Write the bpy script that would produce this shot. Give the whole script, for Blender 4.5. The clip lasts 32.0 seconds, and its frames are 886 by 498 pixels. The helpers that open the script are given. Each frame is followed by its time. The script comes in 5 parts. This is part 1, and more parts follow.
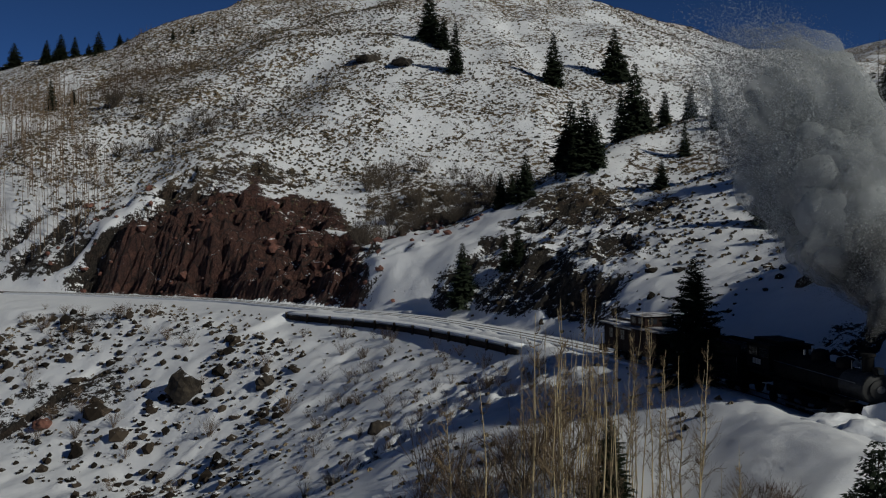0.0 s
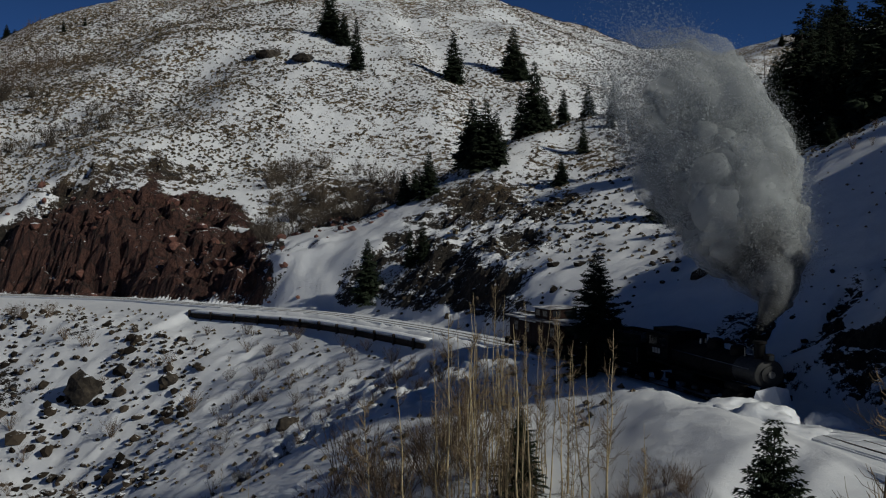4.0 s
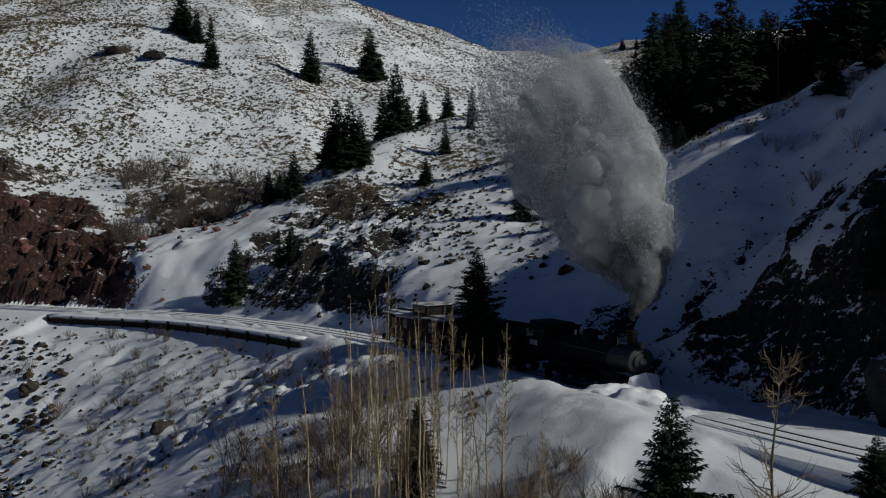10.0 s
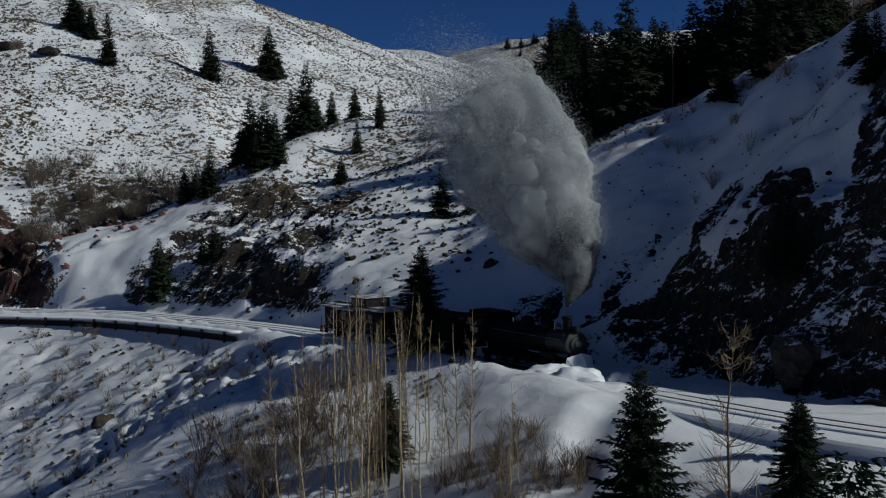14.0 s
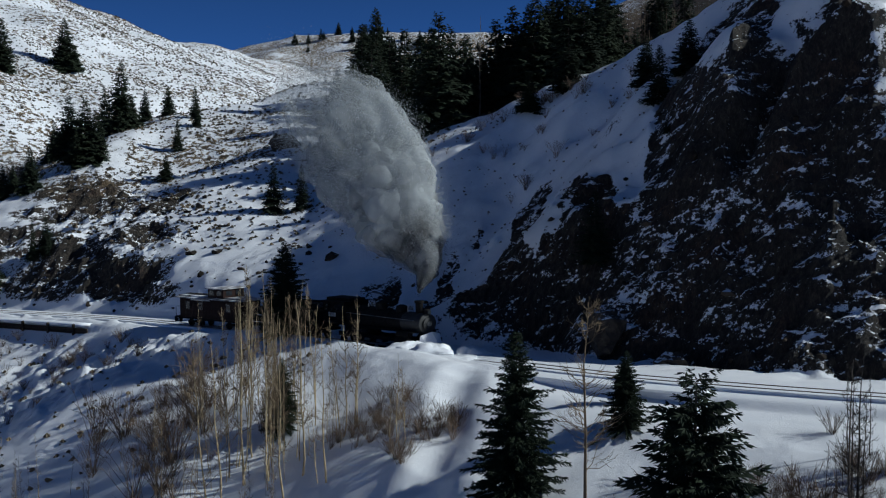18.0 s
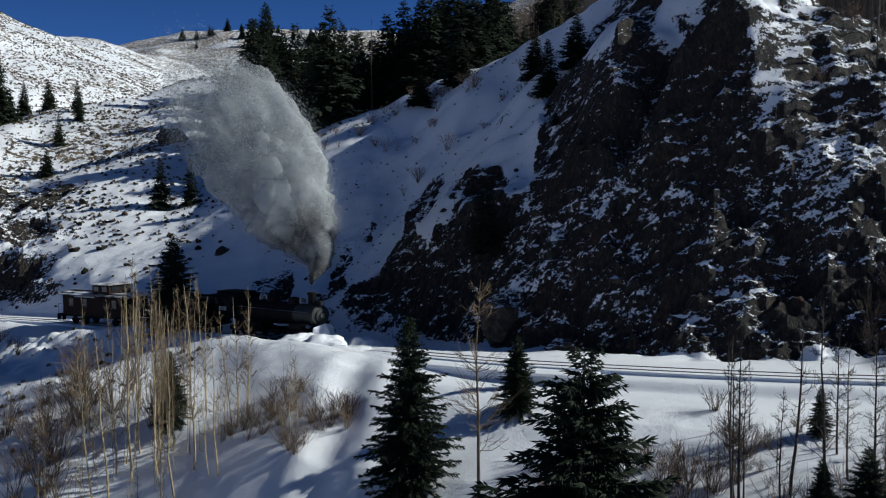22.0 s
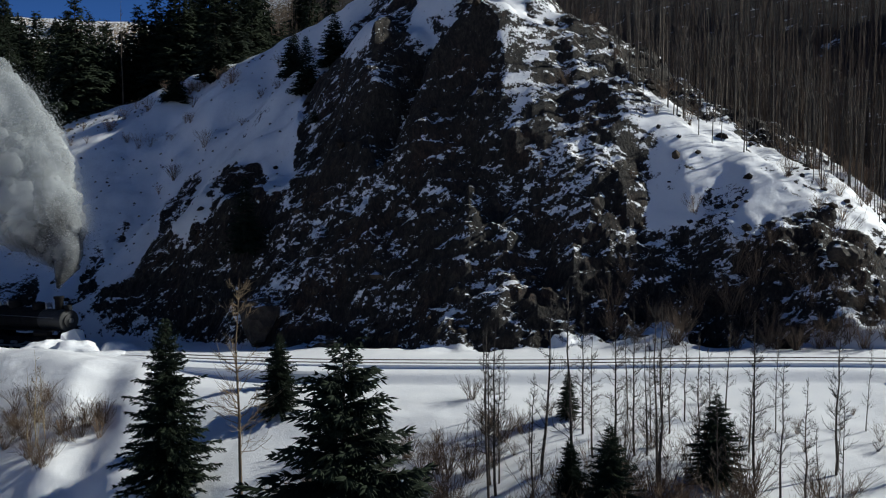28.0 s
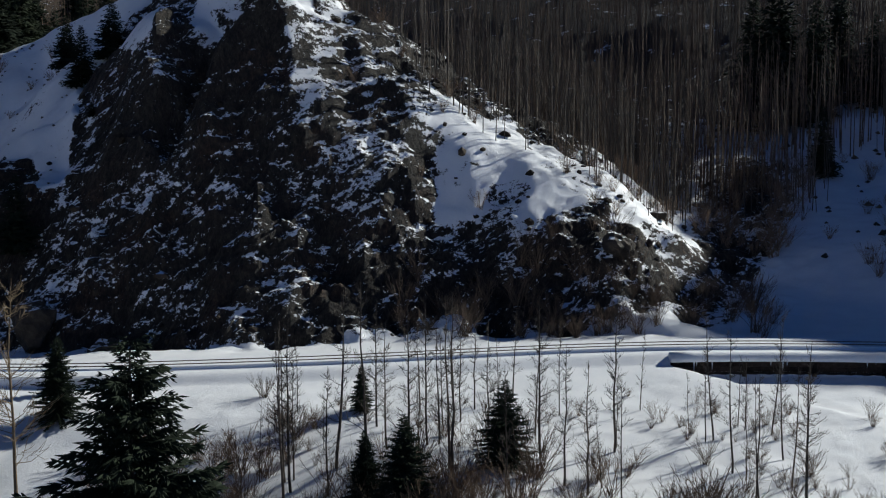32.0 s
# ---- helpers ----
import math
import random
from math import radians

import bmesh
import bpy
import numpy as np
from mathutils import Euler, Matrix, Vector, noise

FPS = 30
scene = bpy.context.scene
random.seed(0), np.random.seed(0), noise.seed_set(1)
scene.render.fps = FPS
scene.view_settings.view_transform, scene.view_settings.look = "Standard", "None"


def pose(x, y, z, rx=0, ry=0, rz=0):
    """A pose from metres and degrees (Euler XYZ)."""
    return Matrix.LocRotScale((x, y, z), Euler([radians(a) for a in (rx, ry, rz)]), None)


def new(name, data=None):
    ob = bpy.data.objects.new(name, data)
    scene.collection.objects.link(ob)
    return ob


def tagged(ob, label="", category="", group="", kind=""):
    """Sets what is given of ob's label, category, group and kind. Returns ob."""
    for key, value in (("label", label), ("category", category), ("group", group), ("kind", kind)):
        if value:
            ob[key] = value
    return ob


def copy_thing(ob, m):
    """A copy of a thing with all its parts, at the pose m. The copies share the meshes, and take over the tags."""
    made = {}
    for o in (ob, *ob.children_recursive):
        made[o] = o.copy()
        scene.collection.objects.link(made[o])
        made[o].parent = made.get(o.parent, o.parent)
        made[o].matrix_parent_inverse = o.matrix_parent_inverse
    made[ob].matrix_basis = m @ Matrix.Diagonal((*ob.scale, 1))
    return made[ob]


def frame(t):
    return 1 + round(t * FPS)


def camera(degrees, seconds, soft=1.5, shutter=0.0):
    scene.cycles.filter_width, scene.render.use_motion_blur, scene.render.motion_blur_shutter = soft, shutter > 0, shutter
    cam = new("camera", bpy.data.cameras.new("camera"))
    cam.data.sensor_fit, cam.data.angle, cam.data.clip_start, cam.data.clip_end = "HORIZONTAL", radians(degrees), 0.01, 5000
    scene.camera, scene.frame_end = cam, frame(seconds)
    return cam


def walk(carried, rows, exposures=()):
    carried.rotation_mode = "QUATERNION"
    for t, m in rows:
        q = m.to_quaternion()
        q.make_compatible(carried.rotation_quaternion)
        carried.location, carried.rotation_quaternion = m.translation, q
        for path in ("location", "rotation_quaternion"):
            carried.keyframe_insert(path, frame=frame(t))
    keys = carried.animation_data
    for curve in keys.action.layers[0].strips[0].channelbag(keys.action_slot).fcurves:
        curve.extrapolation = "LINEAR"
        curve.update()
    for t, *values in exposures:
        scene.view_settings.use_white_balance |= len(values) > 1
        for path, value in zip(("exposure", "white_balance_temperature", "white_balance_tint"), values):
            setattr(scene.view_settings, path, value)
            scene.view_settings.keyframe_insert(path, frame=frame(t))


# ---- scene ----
# the camera's flight: seconds, place, pitch, roll, heading
cam = camera(47.28, 32.0, soft=1.15)
FLIGHT = [
    (0.0, 17.72, 12.77, -1.24, -3.34, -0.04, 0.00), (0.5, 17.73, 12.21, -1.23, -3.31, -0.03, -0.76), (1.0, 17.70, 11.98, -1.18, -3.32, -0.03, -1.54),
    (1.5, 17.67, 11.97, -1.12, -3.36, -0.01, -2.46), (2.0, 17.58, 12.03, -1.14, -3.41, 0.01, -3.23), (2.5, 17.48, 12.02, -1.20, -3.46, 0.02, -3.88),
    (3.0, 17.36, 11.98, -1.24, -3.50, 0.02, -4.41), (3.5, 17.19, 11.88, -1.26, -3.52, 0.01, -4.99), (5.5, 16.34, 11.18, -0.91, -3.69, 0.03, -8.17),
    (6.0, 16.07, 11.02, -0.90, -3.68, 0.03, -8.93), (6.5, 15.85, 10.82, -0.87, -3.67, 0.04, -9.67), (7.0, 15.61, 10.57, -0.86, -3.66, 0.05, -10.46),
    (7.5, 15.29, 10.34, -0.88, -3.67, 0.06, -11.15), (8.0, 14.99, 10.15, -0.93, -3.66, 0.08, -11.84), (8.5, 14.74, 10.04, -0.96, -3.66, 0.11, -12.53),
    (9.0, 14.61, 10.00, -1.02, -3.64, 0.11, -13.11), (9.5, 14.49, 10.05, -1.09, -3.61, 0.11, -13.66), (10.0, 14.43, 10.13, -1.10, -3.62, 0.14, -14.23),
    (10.5, 14.46, 10.20, -1.10, -3.62, 0.15, -14.88), (11.0, 14.47, 10.24, -1.09, -3.63, 0.13, -15.55), (11.5, 14.24, 10.14, -1.04, -3.67, 0.14, -16.26),
    (12.0, 13.74, 9.79, -1.02, -3.70, 0.17, -16.90), (12.5, 12.83, 9.12, -0.95, -3.75, 0.25, -17.43), (13.0, 11.51, 8.17, -0.86, -3.80, 0.31, -17.90),
    (13.5, 10.02, 7.09, -0.78, -3.84, 0.34, -18.66), (14.0, 8.52, 5.91, -0.72, -3.88, 0.29, -20.91), (14.5, 6.98, 4.83, -0.59, -3.96, 0.19, -23.40),
    (16.5, 1.19, 0.79, -0.11, -4.10, -0.21, -29.80), (17.0, -0.00, -0.00, 0.00, -4.15, -0.24, -31.42), (17.5, -0.93, -0.54, 0.05, -4.22, -0.22, -32.50),
    (18.0, -1.41, -0.85, 0.06, -4.25, -0.19, -33.39), (18.5, -1.53, -0.97, 0.01, -4.22, -0.14, -34.53), (19.0, -1.48, -0.98, -0.09, -4.17, -0.11, -35.49),
    (19.5, -1.40, -0.95, -0.22, -4.15, -0.08, -36.30), (20.0, -1.33, -0.92, -0.35, -4.17, -0.04, -36.97), (20.5, -1.30, -0.90, -0.43, -4.20, -0.05, -37.59),
    (21.0, -1.29, -0.93, -0.54, -4.20, -0.04, -38.22), (21.5, -1.30, -0.95, -0.60, -4.21, -0.05, -38.82), (22.0, -1.34, -0.95, -0.62, -4.27, -0.05, -39.40),
    (22.5, -1.36, -0.98, -0.62, -4.26, -0.05, -39.96), (23.0, -1.41, -1.01, -0.60, -4.30, -0.05, -40.56), (23.5, -1.44, -1.03, -0.62, -4.30, -0.08, -41.27),
    (24.0, -1.44, -1.03, -0.63, -4.34, -0.08, -41.88), (24.5, -1.43, -1.03, -0.62, -4.35, -0.09, -42.46), (26.5, -1.20, -1.13, -0.67, -4.36, -0.07, -47.23),
    (27.0, -1.23, -1.13, -0.70, -4.36, -0.09, -49.11), (27.5, -1.26, -1.16, -0.70, -4.36, -0.10, -50.94), (28.0, -1.28, -1.16, -0.70, -4.35, -0.09, -52.76),
    (28.5, -1.27, -1.15, -0.70, -4.36, -0.10, -54.55), (29.0, -1.27, -1.17, -0.74, -4.36, -0.11, -56.44), (29.5, -1.26, -1.17, -0.77, -4.37, -0.12, -58.43),
    (30.0, -1.26, -1.18, -0.82, -4.36, -0.15, -60.37), (30.5, -1.31, -1.16, -0.86, -4.34, -0.18, -61.81), (31.0, -1.32, -1.13, -0.90, -4.34, -0.18, -62.96),
    (31.5, -1.37, -1.13, -0.93, -4.32, -0.18, -63.88), (32.0, -1.39, -1.10, -0.96, -4.34, -0.16, -64.67),
]
EXPOSURE = [(0, -1.0, 5650, 3), (12, -0.8, 5400, 3), (15, -0.68, 5200, 2), (17.5, -0.3, 5050, 2), (21, 0.1, 5250, 3), (24, 0.12, 5350, 3), (28, 0.16, 5450, 3), (32, 0.08, 5450, 3)]
walk(cam, [(t, pose(x, y, z, 90 + p, r, h)) for t, x, y, z, p, r, h in FLIGHT], EXPOSURE)

# ---- winter sun over the shoulder of the hill, clear sky ----
SUN_AZ, SUN_EL = 121.5, 30.5   # degrees clockwise from +y; above the horizon
world = bpy.data.worlds.new("sky")
scene.world = world
world.use_nodes = True
wt = world.node_tree
sky = wt.nodes.new("ShaderNodeTexSky")
sky.sky_type, sky.sun_disc = "NISHITA", False
sky.sun_elevation, sky.sun_rotation = radians(SUN_EL), radians(SUN_AZ)
sky.altitude, sky.air_density, sky.dust_density, sky.ozone_density = 6000, 0.33, 0.0, 6.0
wt.links.new(sky.outputs[0], wt.nodes["Background"].inputs[0])
wt.nodes["Background"].inputs[1].default_value = 0.1
sun = new("sun", bpy.data.lights.new("sun", "SUN"))
sun.data.energy, sun.data.angle, sun.data.color = 4.9, radians(0.5), (1.0, 0.88, 0.72)
sun_way = Vector((math.sin(radians(SUN_AZ)) * math.cos(radians(SUN_EL)), math.cos(radians(SUN_AZ)) * math.cos(radians(SUN_EL)), math.sin(radians(SUN_EL))))
sun.matrix_world = Matrix.Translation(sun_way * 400) @ sun_way.to_track_quat("Z", "Y").to_matrix().to_4x4()

# ---- materials ----
def material(name, rough=0.8, metal=0.0, colour=(0.5, 0.5, 0.5)):
    m = bpy.data.materials.new(name)
    m.use_nodes = True
    b = m.node_tree.nodes["Principled BSDF"]
    b.inputs["Roughness"].default_value, b.inputs["Metallic"].default_value = rough, metal
    b.inputs["Base Color"].default_value = (*colour, 1)
    return m, m.node_tree.nodes, m.node_tree.links, b


def add(nodes, links, kind, **sockets):
    """A node with its inputs set from values or from other nodes' outputs."""
    n = nodes.new(kind)
    for key, value in sockets.items():
        key = int(key[1:]) if key[0] == "i" and key[1:].isdigit() else key.replace("_", " ")
        if isinstance(value, bpy.types.NodeSocket):
            links.new(value, n.inputs[key])
        else:
            n.inputs[key].default_value = value
    return n


def noise_at(nodes, links, vector, scale, detail=4, rough=0.6):
    return add(nodes, links, "ShaderNodeTexNoise", Vector=vector, Scale=scale, Detail=detail, Roughness=rough).outputs["Fac"]


def maths(nodes, links, op, a, b=0.0, clamp=False):
    n = add(nodes, links, "ShaderNodeMath", i0=a, i1=b)
    n.operation, n.use_clamp = op, clamp
    return n.outputs[0]


def steps(nodes, links, fac, stops):
    n = add(nodes, links, "ShaderNodeValToRGB", Fac=fac)
    e = n.color_ramp.elements
    e[0].position, e[1].position = stops[0][0], stops[-1][0]
    for p, c in stops[1:-1]:
        e.new(p)
    for k, (p, c) in enumerate(stops):
        e[k].color = (*c, 1) if isinstance(c, tuple) else (c, c, c, 1)
    return n.outputs[0]


def blend(nodes, links, fac, a, b):
    n = nodes.new("ShaderNodeMix")
    n.data_type = "RGBA"
    for key, value in ((0, fac), (6, a), (7, b)):
        if isinstance(value, bpy.types.NodeSocket):
            links.new(value, n.inputs[key])
        else:
            n.inputs[key].default_value = (*value, 1) if isinstance(value, tuple) else value
    return n.outputs[2]


def given(n, name):
    at = n.new("ShaderNodeAttribute")
    at.attribute_name = name
    return at.outputs["Fac"]


def centred(n, l, fac, reach):
    """Noise turned into -reach/2 to reach/2."""
    o = maths(n, l, "MULTIPLY_ADD", fac, reach)
    o.node.inputs[2].default_value = -reach / 2
    return o


def ground_material():
    m, n, l, b = material("snowy_ground", 0.72)
    geo = n.new("ShaderNodeNewGeometry")
    pos = geo.outputs["Position"]
    flat = add(n, l, "ShaderNodeSeparateXYZ", Vector=geo.outputs["Normal"]).outputs["Z"]
    big = noise_at(n, l, pos, 0.07, 4, 0.6)
    mid = noise_at(n, l, pos, 0.5, 6, 0.7)
    fine = noise_at(n, l, pos, 2.2, 5, 0.7)
    tiny = noise_at(n, l, pos, 9.0, 4, 0.65)
    rocky, red, grassy, brushy = given(n, "rocky"), given(n, "redness"), given(n, "grassy"), given(n, "brushy")
    cover = maths(n, l, "ADD", maths(n, l, "ADD", maths(n, l, "ADD", maths(n, l, "MULTIPLY", flat, 0.5), 0.45), centred(n, l, mid, 0.3)), maths(n, l, "ADD", centred(n, l, fine, 0.34), centred(n, l, big, 0.16)))
    # snow lies on the crag in strips that slant down along its ledges
    slant = [add(n, l, "ShaderNodeVectorMath", i0=pos, i1=v) for v in ((0.75, 0.45, 0.0), (0.0, 0.62, -0.55), (0.2, 0.66, 0.85))]
    for v in slant:
        v.operation = "DOT_PRODUCT"
    strip = add(n, l, "ShaderNodeCombineXYZ", X=slant[0].outputs["Value"], Y=slant[1].outputs["Value"], Z=slant[2].outputs["Value"]).outputs[0]
    ledge = maths(n, l, "ADD", maths(n, l, "MULTIPLY", flat, 0.35), maths(n, l, "ADD", centred(n, l, noise_at(n, l, strip, 1.05, 7, 0.72), 2.0), centred(n, l, noise_at(n, l, pos, 3.4, 4, 0.7), 1.1)))
    cover = blend(n, l, rocky, cover, maths(n, l, "SUBTRACT", maths(n, l, "ADD", maths(n, l, "ADD", ledge, 0.245), centred(n, l, noise_at(n, l, pos, 0.17, 3, 0.55), 0.75)), maths(n, l, "MULTIPLY", red, 0.17)))
    # grass and stones melt through on the open hill
    worn = maths(n, l, "MULTIPLY", grassy, maths(n, l, "ADD", maths(n, l, "MULTIPLY", steps(n, l, big, [(0.38, 0.0), (0.62, 1.0)]), 0.34), 0.11))
    cover = maths(n, l, "SUBTRACT", cover, maths(n, l, "MULTIPLY", worn, steps(n, l, noise_at(n, l, pos, 0.9, 4, 0.75), [(0.44, 1.0), (0.58, 0.0)])))
    cover = maths(n, l, "SUBTRACT", cover, maths(n, l, "MULTIPLY", brushy, steps(n, l, noise_at(n, l, pos, 0.3, 5, 0.7), [(0.5, 0.62), (0.68, 0.12)])))
    snow = steps(n, l, cover, [(0.64, 0.0), (0.665, 1.0)])
    tall = add(n, l, "ShaderNodeVectorMath", i0=pos, i1=(1.0, 1.0, 0.3))
    tall.operation = "MULTIPLY"
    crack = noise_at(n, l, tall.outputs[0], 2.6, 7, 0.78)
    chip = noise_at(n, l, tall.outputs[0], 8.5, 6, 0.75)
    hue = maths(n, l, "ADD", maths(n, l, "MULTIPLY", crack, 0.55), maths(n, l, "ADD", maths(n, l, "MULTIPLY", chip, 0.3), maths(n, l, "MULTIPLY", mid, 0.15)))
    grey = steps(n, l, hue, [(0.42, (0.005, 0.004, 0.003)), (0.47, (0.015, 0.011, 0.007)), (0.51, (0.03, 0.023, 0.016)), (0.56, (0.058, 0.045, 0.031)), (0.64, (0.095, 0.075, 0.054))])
    rusty = steps(n, l, hue, [(0.43, (0.006, 0.004, 0.003)), (0.5, (0.032, 0.017, 0.01)), (0.6, (0.11, 0.06, 0.032))])
    grey = blend(n, l, steps(n, l, noise_at(n, l, pos, 0.22, 4, 0.65), [(0.5, 0.0), (0.62, 0.8)]), grey, rusty)
    stone = steps(n, l, maths(n, l, "ADD", maths(n, l, "MULTIPLY", mid, 0.5), maths(n, l, "MULTIPLY", fine, 0.5)),
                  [(0.3, (0.022, 0.012, 0.01)), (0.48, (0.07, 0.03, 0.022)), (0.58, (0.12, 0.052, 0.036)), (0.75, (0.19, 0.1, 0.075))])
    # shade of narrow clefts put into the red stone's colour along cell edges
    cleft_shade = add(n, l, "ShaderNodeTexVoronoi", Vector=add(n, l, "ShaderNodeVectorMath", i0=tall.outputs[0], i1=add(n, l, "ShaderNodeTexNoise", Vector=pos, Scale=0.6, Detail=4).outputs["Color"]).outputs[0], Scale=0.42)
    cleft_shade.feature = "DISTANCE_TO_EDGE"
    stone = blend(n, l, steps(n, l, cleft_shade.outputs["Distance"], [(0.0, 0.85), (0.07, 0.0)]), stone, (0.015, 0.009, 0.007))
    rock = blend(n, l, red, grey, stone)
    straw = steps(n, l, tiny, [(0.3, (0.06, 0.045, 0.025)), (0.5, (0.22, 0.155, 0.078)), (0.7, (0.4, 0.29, 0.14))])
    bare = blend(n, l, maths(n, l, "MULTIPLY", grassy, steps(n, l, mid, [(0.4, 0.2), (0.6, 1.0)])), rock, straw)
    litter = steps(n, l, fine, [(0.3, (0.012, 0.008, 0.005)), (0.5, (0.034, 0.023, 0.014)), (0.7, (0.075, 0.05, 0.03))])
    bare = blend(n, l, brushy, bare, litter)
    white = steps(n, l, mid, [(0.3, (0.78, 0.79, 0.82)), (0.7, (0.87, 0.87, 0.88))])
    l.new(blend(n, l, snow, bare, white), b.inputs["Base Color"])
    l.new(steps(n, l, snow, [(0.0, 0.9), (1.0, 0.6)]), b.inputs["Roughness"])
    high = maths(n, l, "ADD", maths(n, l, "MULTIPLY", mid, 1.0), maths(n, l, "MULTIPLY", fine, 0.6))
    high = maths(n, l, "ADD", high, maths(n, l, "ADD", maths(n, l, "MULTIPLY", chip, 0.5), maths(n, l, "MULTIPLY", crack, 1.4)))
    soft = steps(n, l, snow, [(0.0, 1.0), (1.0, 0.22)])
    bump = add(n, l, "ShaderNodeBump", Strength=soft, Distance=0.6, Height=high)
    l.new(bump.outputs[0], b.inputs["Normal"])
    return m


GROUND = ground_material()


def varied(name, stops, scale, rough=0.8, metal=0.0, bump=0.0, spread=0.0, detail=5, capped=0.0):
    """A surface whose colour runs through the stops by noise, and from object to object by spread."""
    m, n, l, b = material(name, rough, metal)
    pos = n.new("ShaderNodeTexCoord").outputs["Object"]
    fac = noise_at(n, l, pos, scale, detail, 0.65)
    if spread:
        info = n.new("ShaderNodeObjectInfo")
        fac = maths(n, l, "ADD", fac, centred(n, l, info.outputs["Random"], spread))
    colour = steps(n, l, fac, stops)
    if capped:
        colour = snow_capped(n, l, colour, capped)
    l.new(colour, b.inputs["Base Color"])
    l.new(steps(n, l, noise_at(n, l, pos, scale * 3.1, 3, 0.6), [(0.3, max(rough - 0.15, 0.05)), (0.7, min(rough + 0.12, 1.0))]), b.inputs["Roughness"])
    if bump:
        l.new(add(n, l, "ShaderNodeBump", Strength=0.7, Distance=bump, Height=noise_at(n, l, pos, scale * 2.3, 5, 0.7)).outputs[0], b.inputs["Normal"])
    return m


def snow_capped(n, l, colour, much):
    """Snow lying on what faces up, in patches."""
    geo = n.new("ShaderNodeNewGeometry")
    up = add(n, l, "ShaderNodeSeparateXYZ", Vector=geo.outputs["Normal"]).outputs["Z"]
    up = maths(n, l, "ADD", up, centred(n, l, noise_at(n, l, geo.outputs["Position"], 0.9, 4, 0.7), 1.1))
    return blend(n, l, steps(n, l, up, [(1.0 - much, 0.0), (1.06 - much, 1.0)]), colour, (0.82, 0.83, 0.86))


def islands(name, stops, rough=0.85, capped=0.0):
    """A surface of many pieces, each with its own shade."""
    m, n, l, b = material(name, rough)
    geo = n.new("ShaderNodeNewGeometry")
    fac = maths(n, l, "ADD", maths(n, l, "MULTIPLY", geo.outputs["Random Per Island"], 0.6), maths(n, l, "MULTIPLY", noise_at(n, l, geo.outputs["Position"], 2.5, 3), 0.4))
    colour = steps(n, l, fac, stops)
    if capped:
        colour = snow_capped(n, l, colour, capped)
    l.new(colour, b.inputs["Base Color"])
    return m


NEEDLES = varied("spruce_needles", [(0.3, (0.012, 0.017, 0.01)), (0.55, (0.024, 0.033, 0.018)), (0.8, (0.04, 0.048, 0.025))], 1.3, 0.95, spread=0.25)
BARK = varied("spruce_bark", [(0.3, (0.03, 0.022, 0.016)), (0.7, (0.09, 0.065, 0.05))], 4, 0.95, bump=0.03)
ASPEN_BARK = varied("aspen_bark", [(0.3, (0.09, 0.075, 0.05)), (0.38, (0.36, 0.28, 0.15)), (0.6, (0.55, 0.44, 0.25)), (0.8, (0.62, 0.53, 0.35))], 2.2, 0.8, bump=0.01, spread=0.2)
TWIGS = varied("bare_twigs", [(0.3, (0.06, 0.04, 0.025)), (0.6, (0.16, 0.11, 0.07)), (0.8, (0.26, 0.19, 0.12))], 1.0, 0.9, spread=0.35)
PALE_TWIGS = varied("pale_aspen_twigs", [(0.3, (0.09, 0.064, 0.036)), (0.6, (0.19, 0.135, 0.075)), (0.8, (0.28, 0.21, 0.12))], 1.0, 0.9, spread=0.3)
DARK_BARK = varied("dark_grey_bark", [(0.32, (0.022, 0.018, 0.014)), (0.5, (0.06, 0.048, 0.036)), (0.75, (0.14, 0.11, 0.08))], 2.5, 0.9, bump=0.01, spread=0.3)
WILLOW = varied("willow_stems", [(0.3, (0.07, 0.05, 0.034)), (0.6, (0.18, 0.125, 0.08)), (0.8, (0.28, 0.2, 0.13))], 1.0, 0.9, spread=0.3)
SAGE = islands("sagebrush", [(0.2, (0.026, 0.022, 0.016)), (0.45, (0.07, 0.056, 0.035)), (0.7, (0.15, 0.115, 0.068)), (0.9, (0.25, 0.19, 0.11))])
STONES = islands("dark_stones", [(0.2, (0.01, 0.008, 0.006)), (0.5, (0.03, 0.023, 0.017)), (0.8, (0.075, 0.058, 0.042))], 0.9, 0.06)
BOULDER = varied("boulder_rock", [(0.3, (0.012, 0.009, 0.006)), (0.5, (0.034, 0.026, 0.018)), (0.7, (0.075, 0.058, 0.04))], 1.6, 0.9, bump=0.15, capped=0.12)
RED_STONE = varied("red_rock", [(0.3, (0.04, 0.02, 0.016)), (0.5, (0.12, 0.05, 0.036)), (0.7, (0.22, 0.1, 0.07))], 1.1, 0.9, bump=0.1, capped=0.05)
SNOW = varied("heaped_snow", [(0.3, (0.78, 0.8, 0.84)), (0.7, (0.88, 0.88, 0.89))], 2.0, 0.6, bump=0.06)
RAIL = varied("worn_steel", [(0.35, (0.1, 0.06, 0.04)), (0.6, (0.2, 0.15, 0.12))], 3, 0.5, 0.7)
TIMBER = varied("weathered_timber", [(0.3, (0.012, 0.009, 0.007)), (0.6, (0.035, 0.026, 0.02)), (0.8, (0.07, 0.055, 0.045))], 3.5, 0.9, bump=0.02, spread=0.25)
GRAVEL = varied("ballast_gravel", [(0.3, (0.02, 0.018, 0.016)), (0.5, (0.06, 0.055, 0.05)), (0.7, (0.15, 0.14, 0.13))], 6, 0.95, bump=0.08)
BLACK = varied("sooty_black_steel", [(0.3, (0.006, 0.006, 0.006)), (0.6, (0.012, 0.011, 0.011)), (0.8, (0.024, 0.022, 0.02))], 2.2, 0.85, 0.0, bump=0.004)
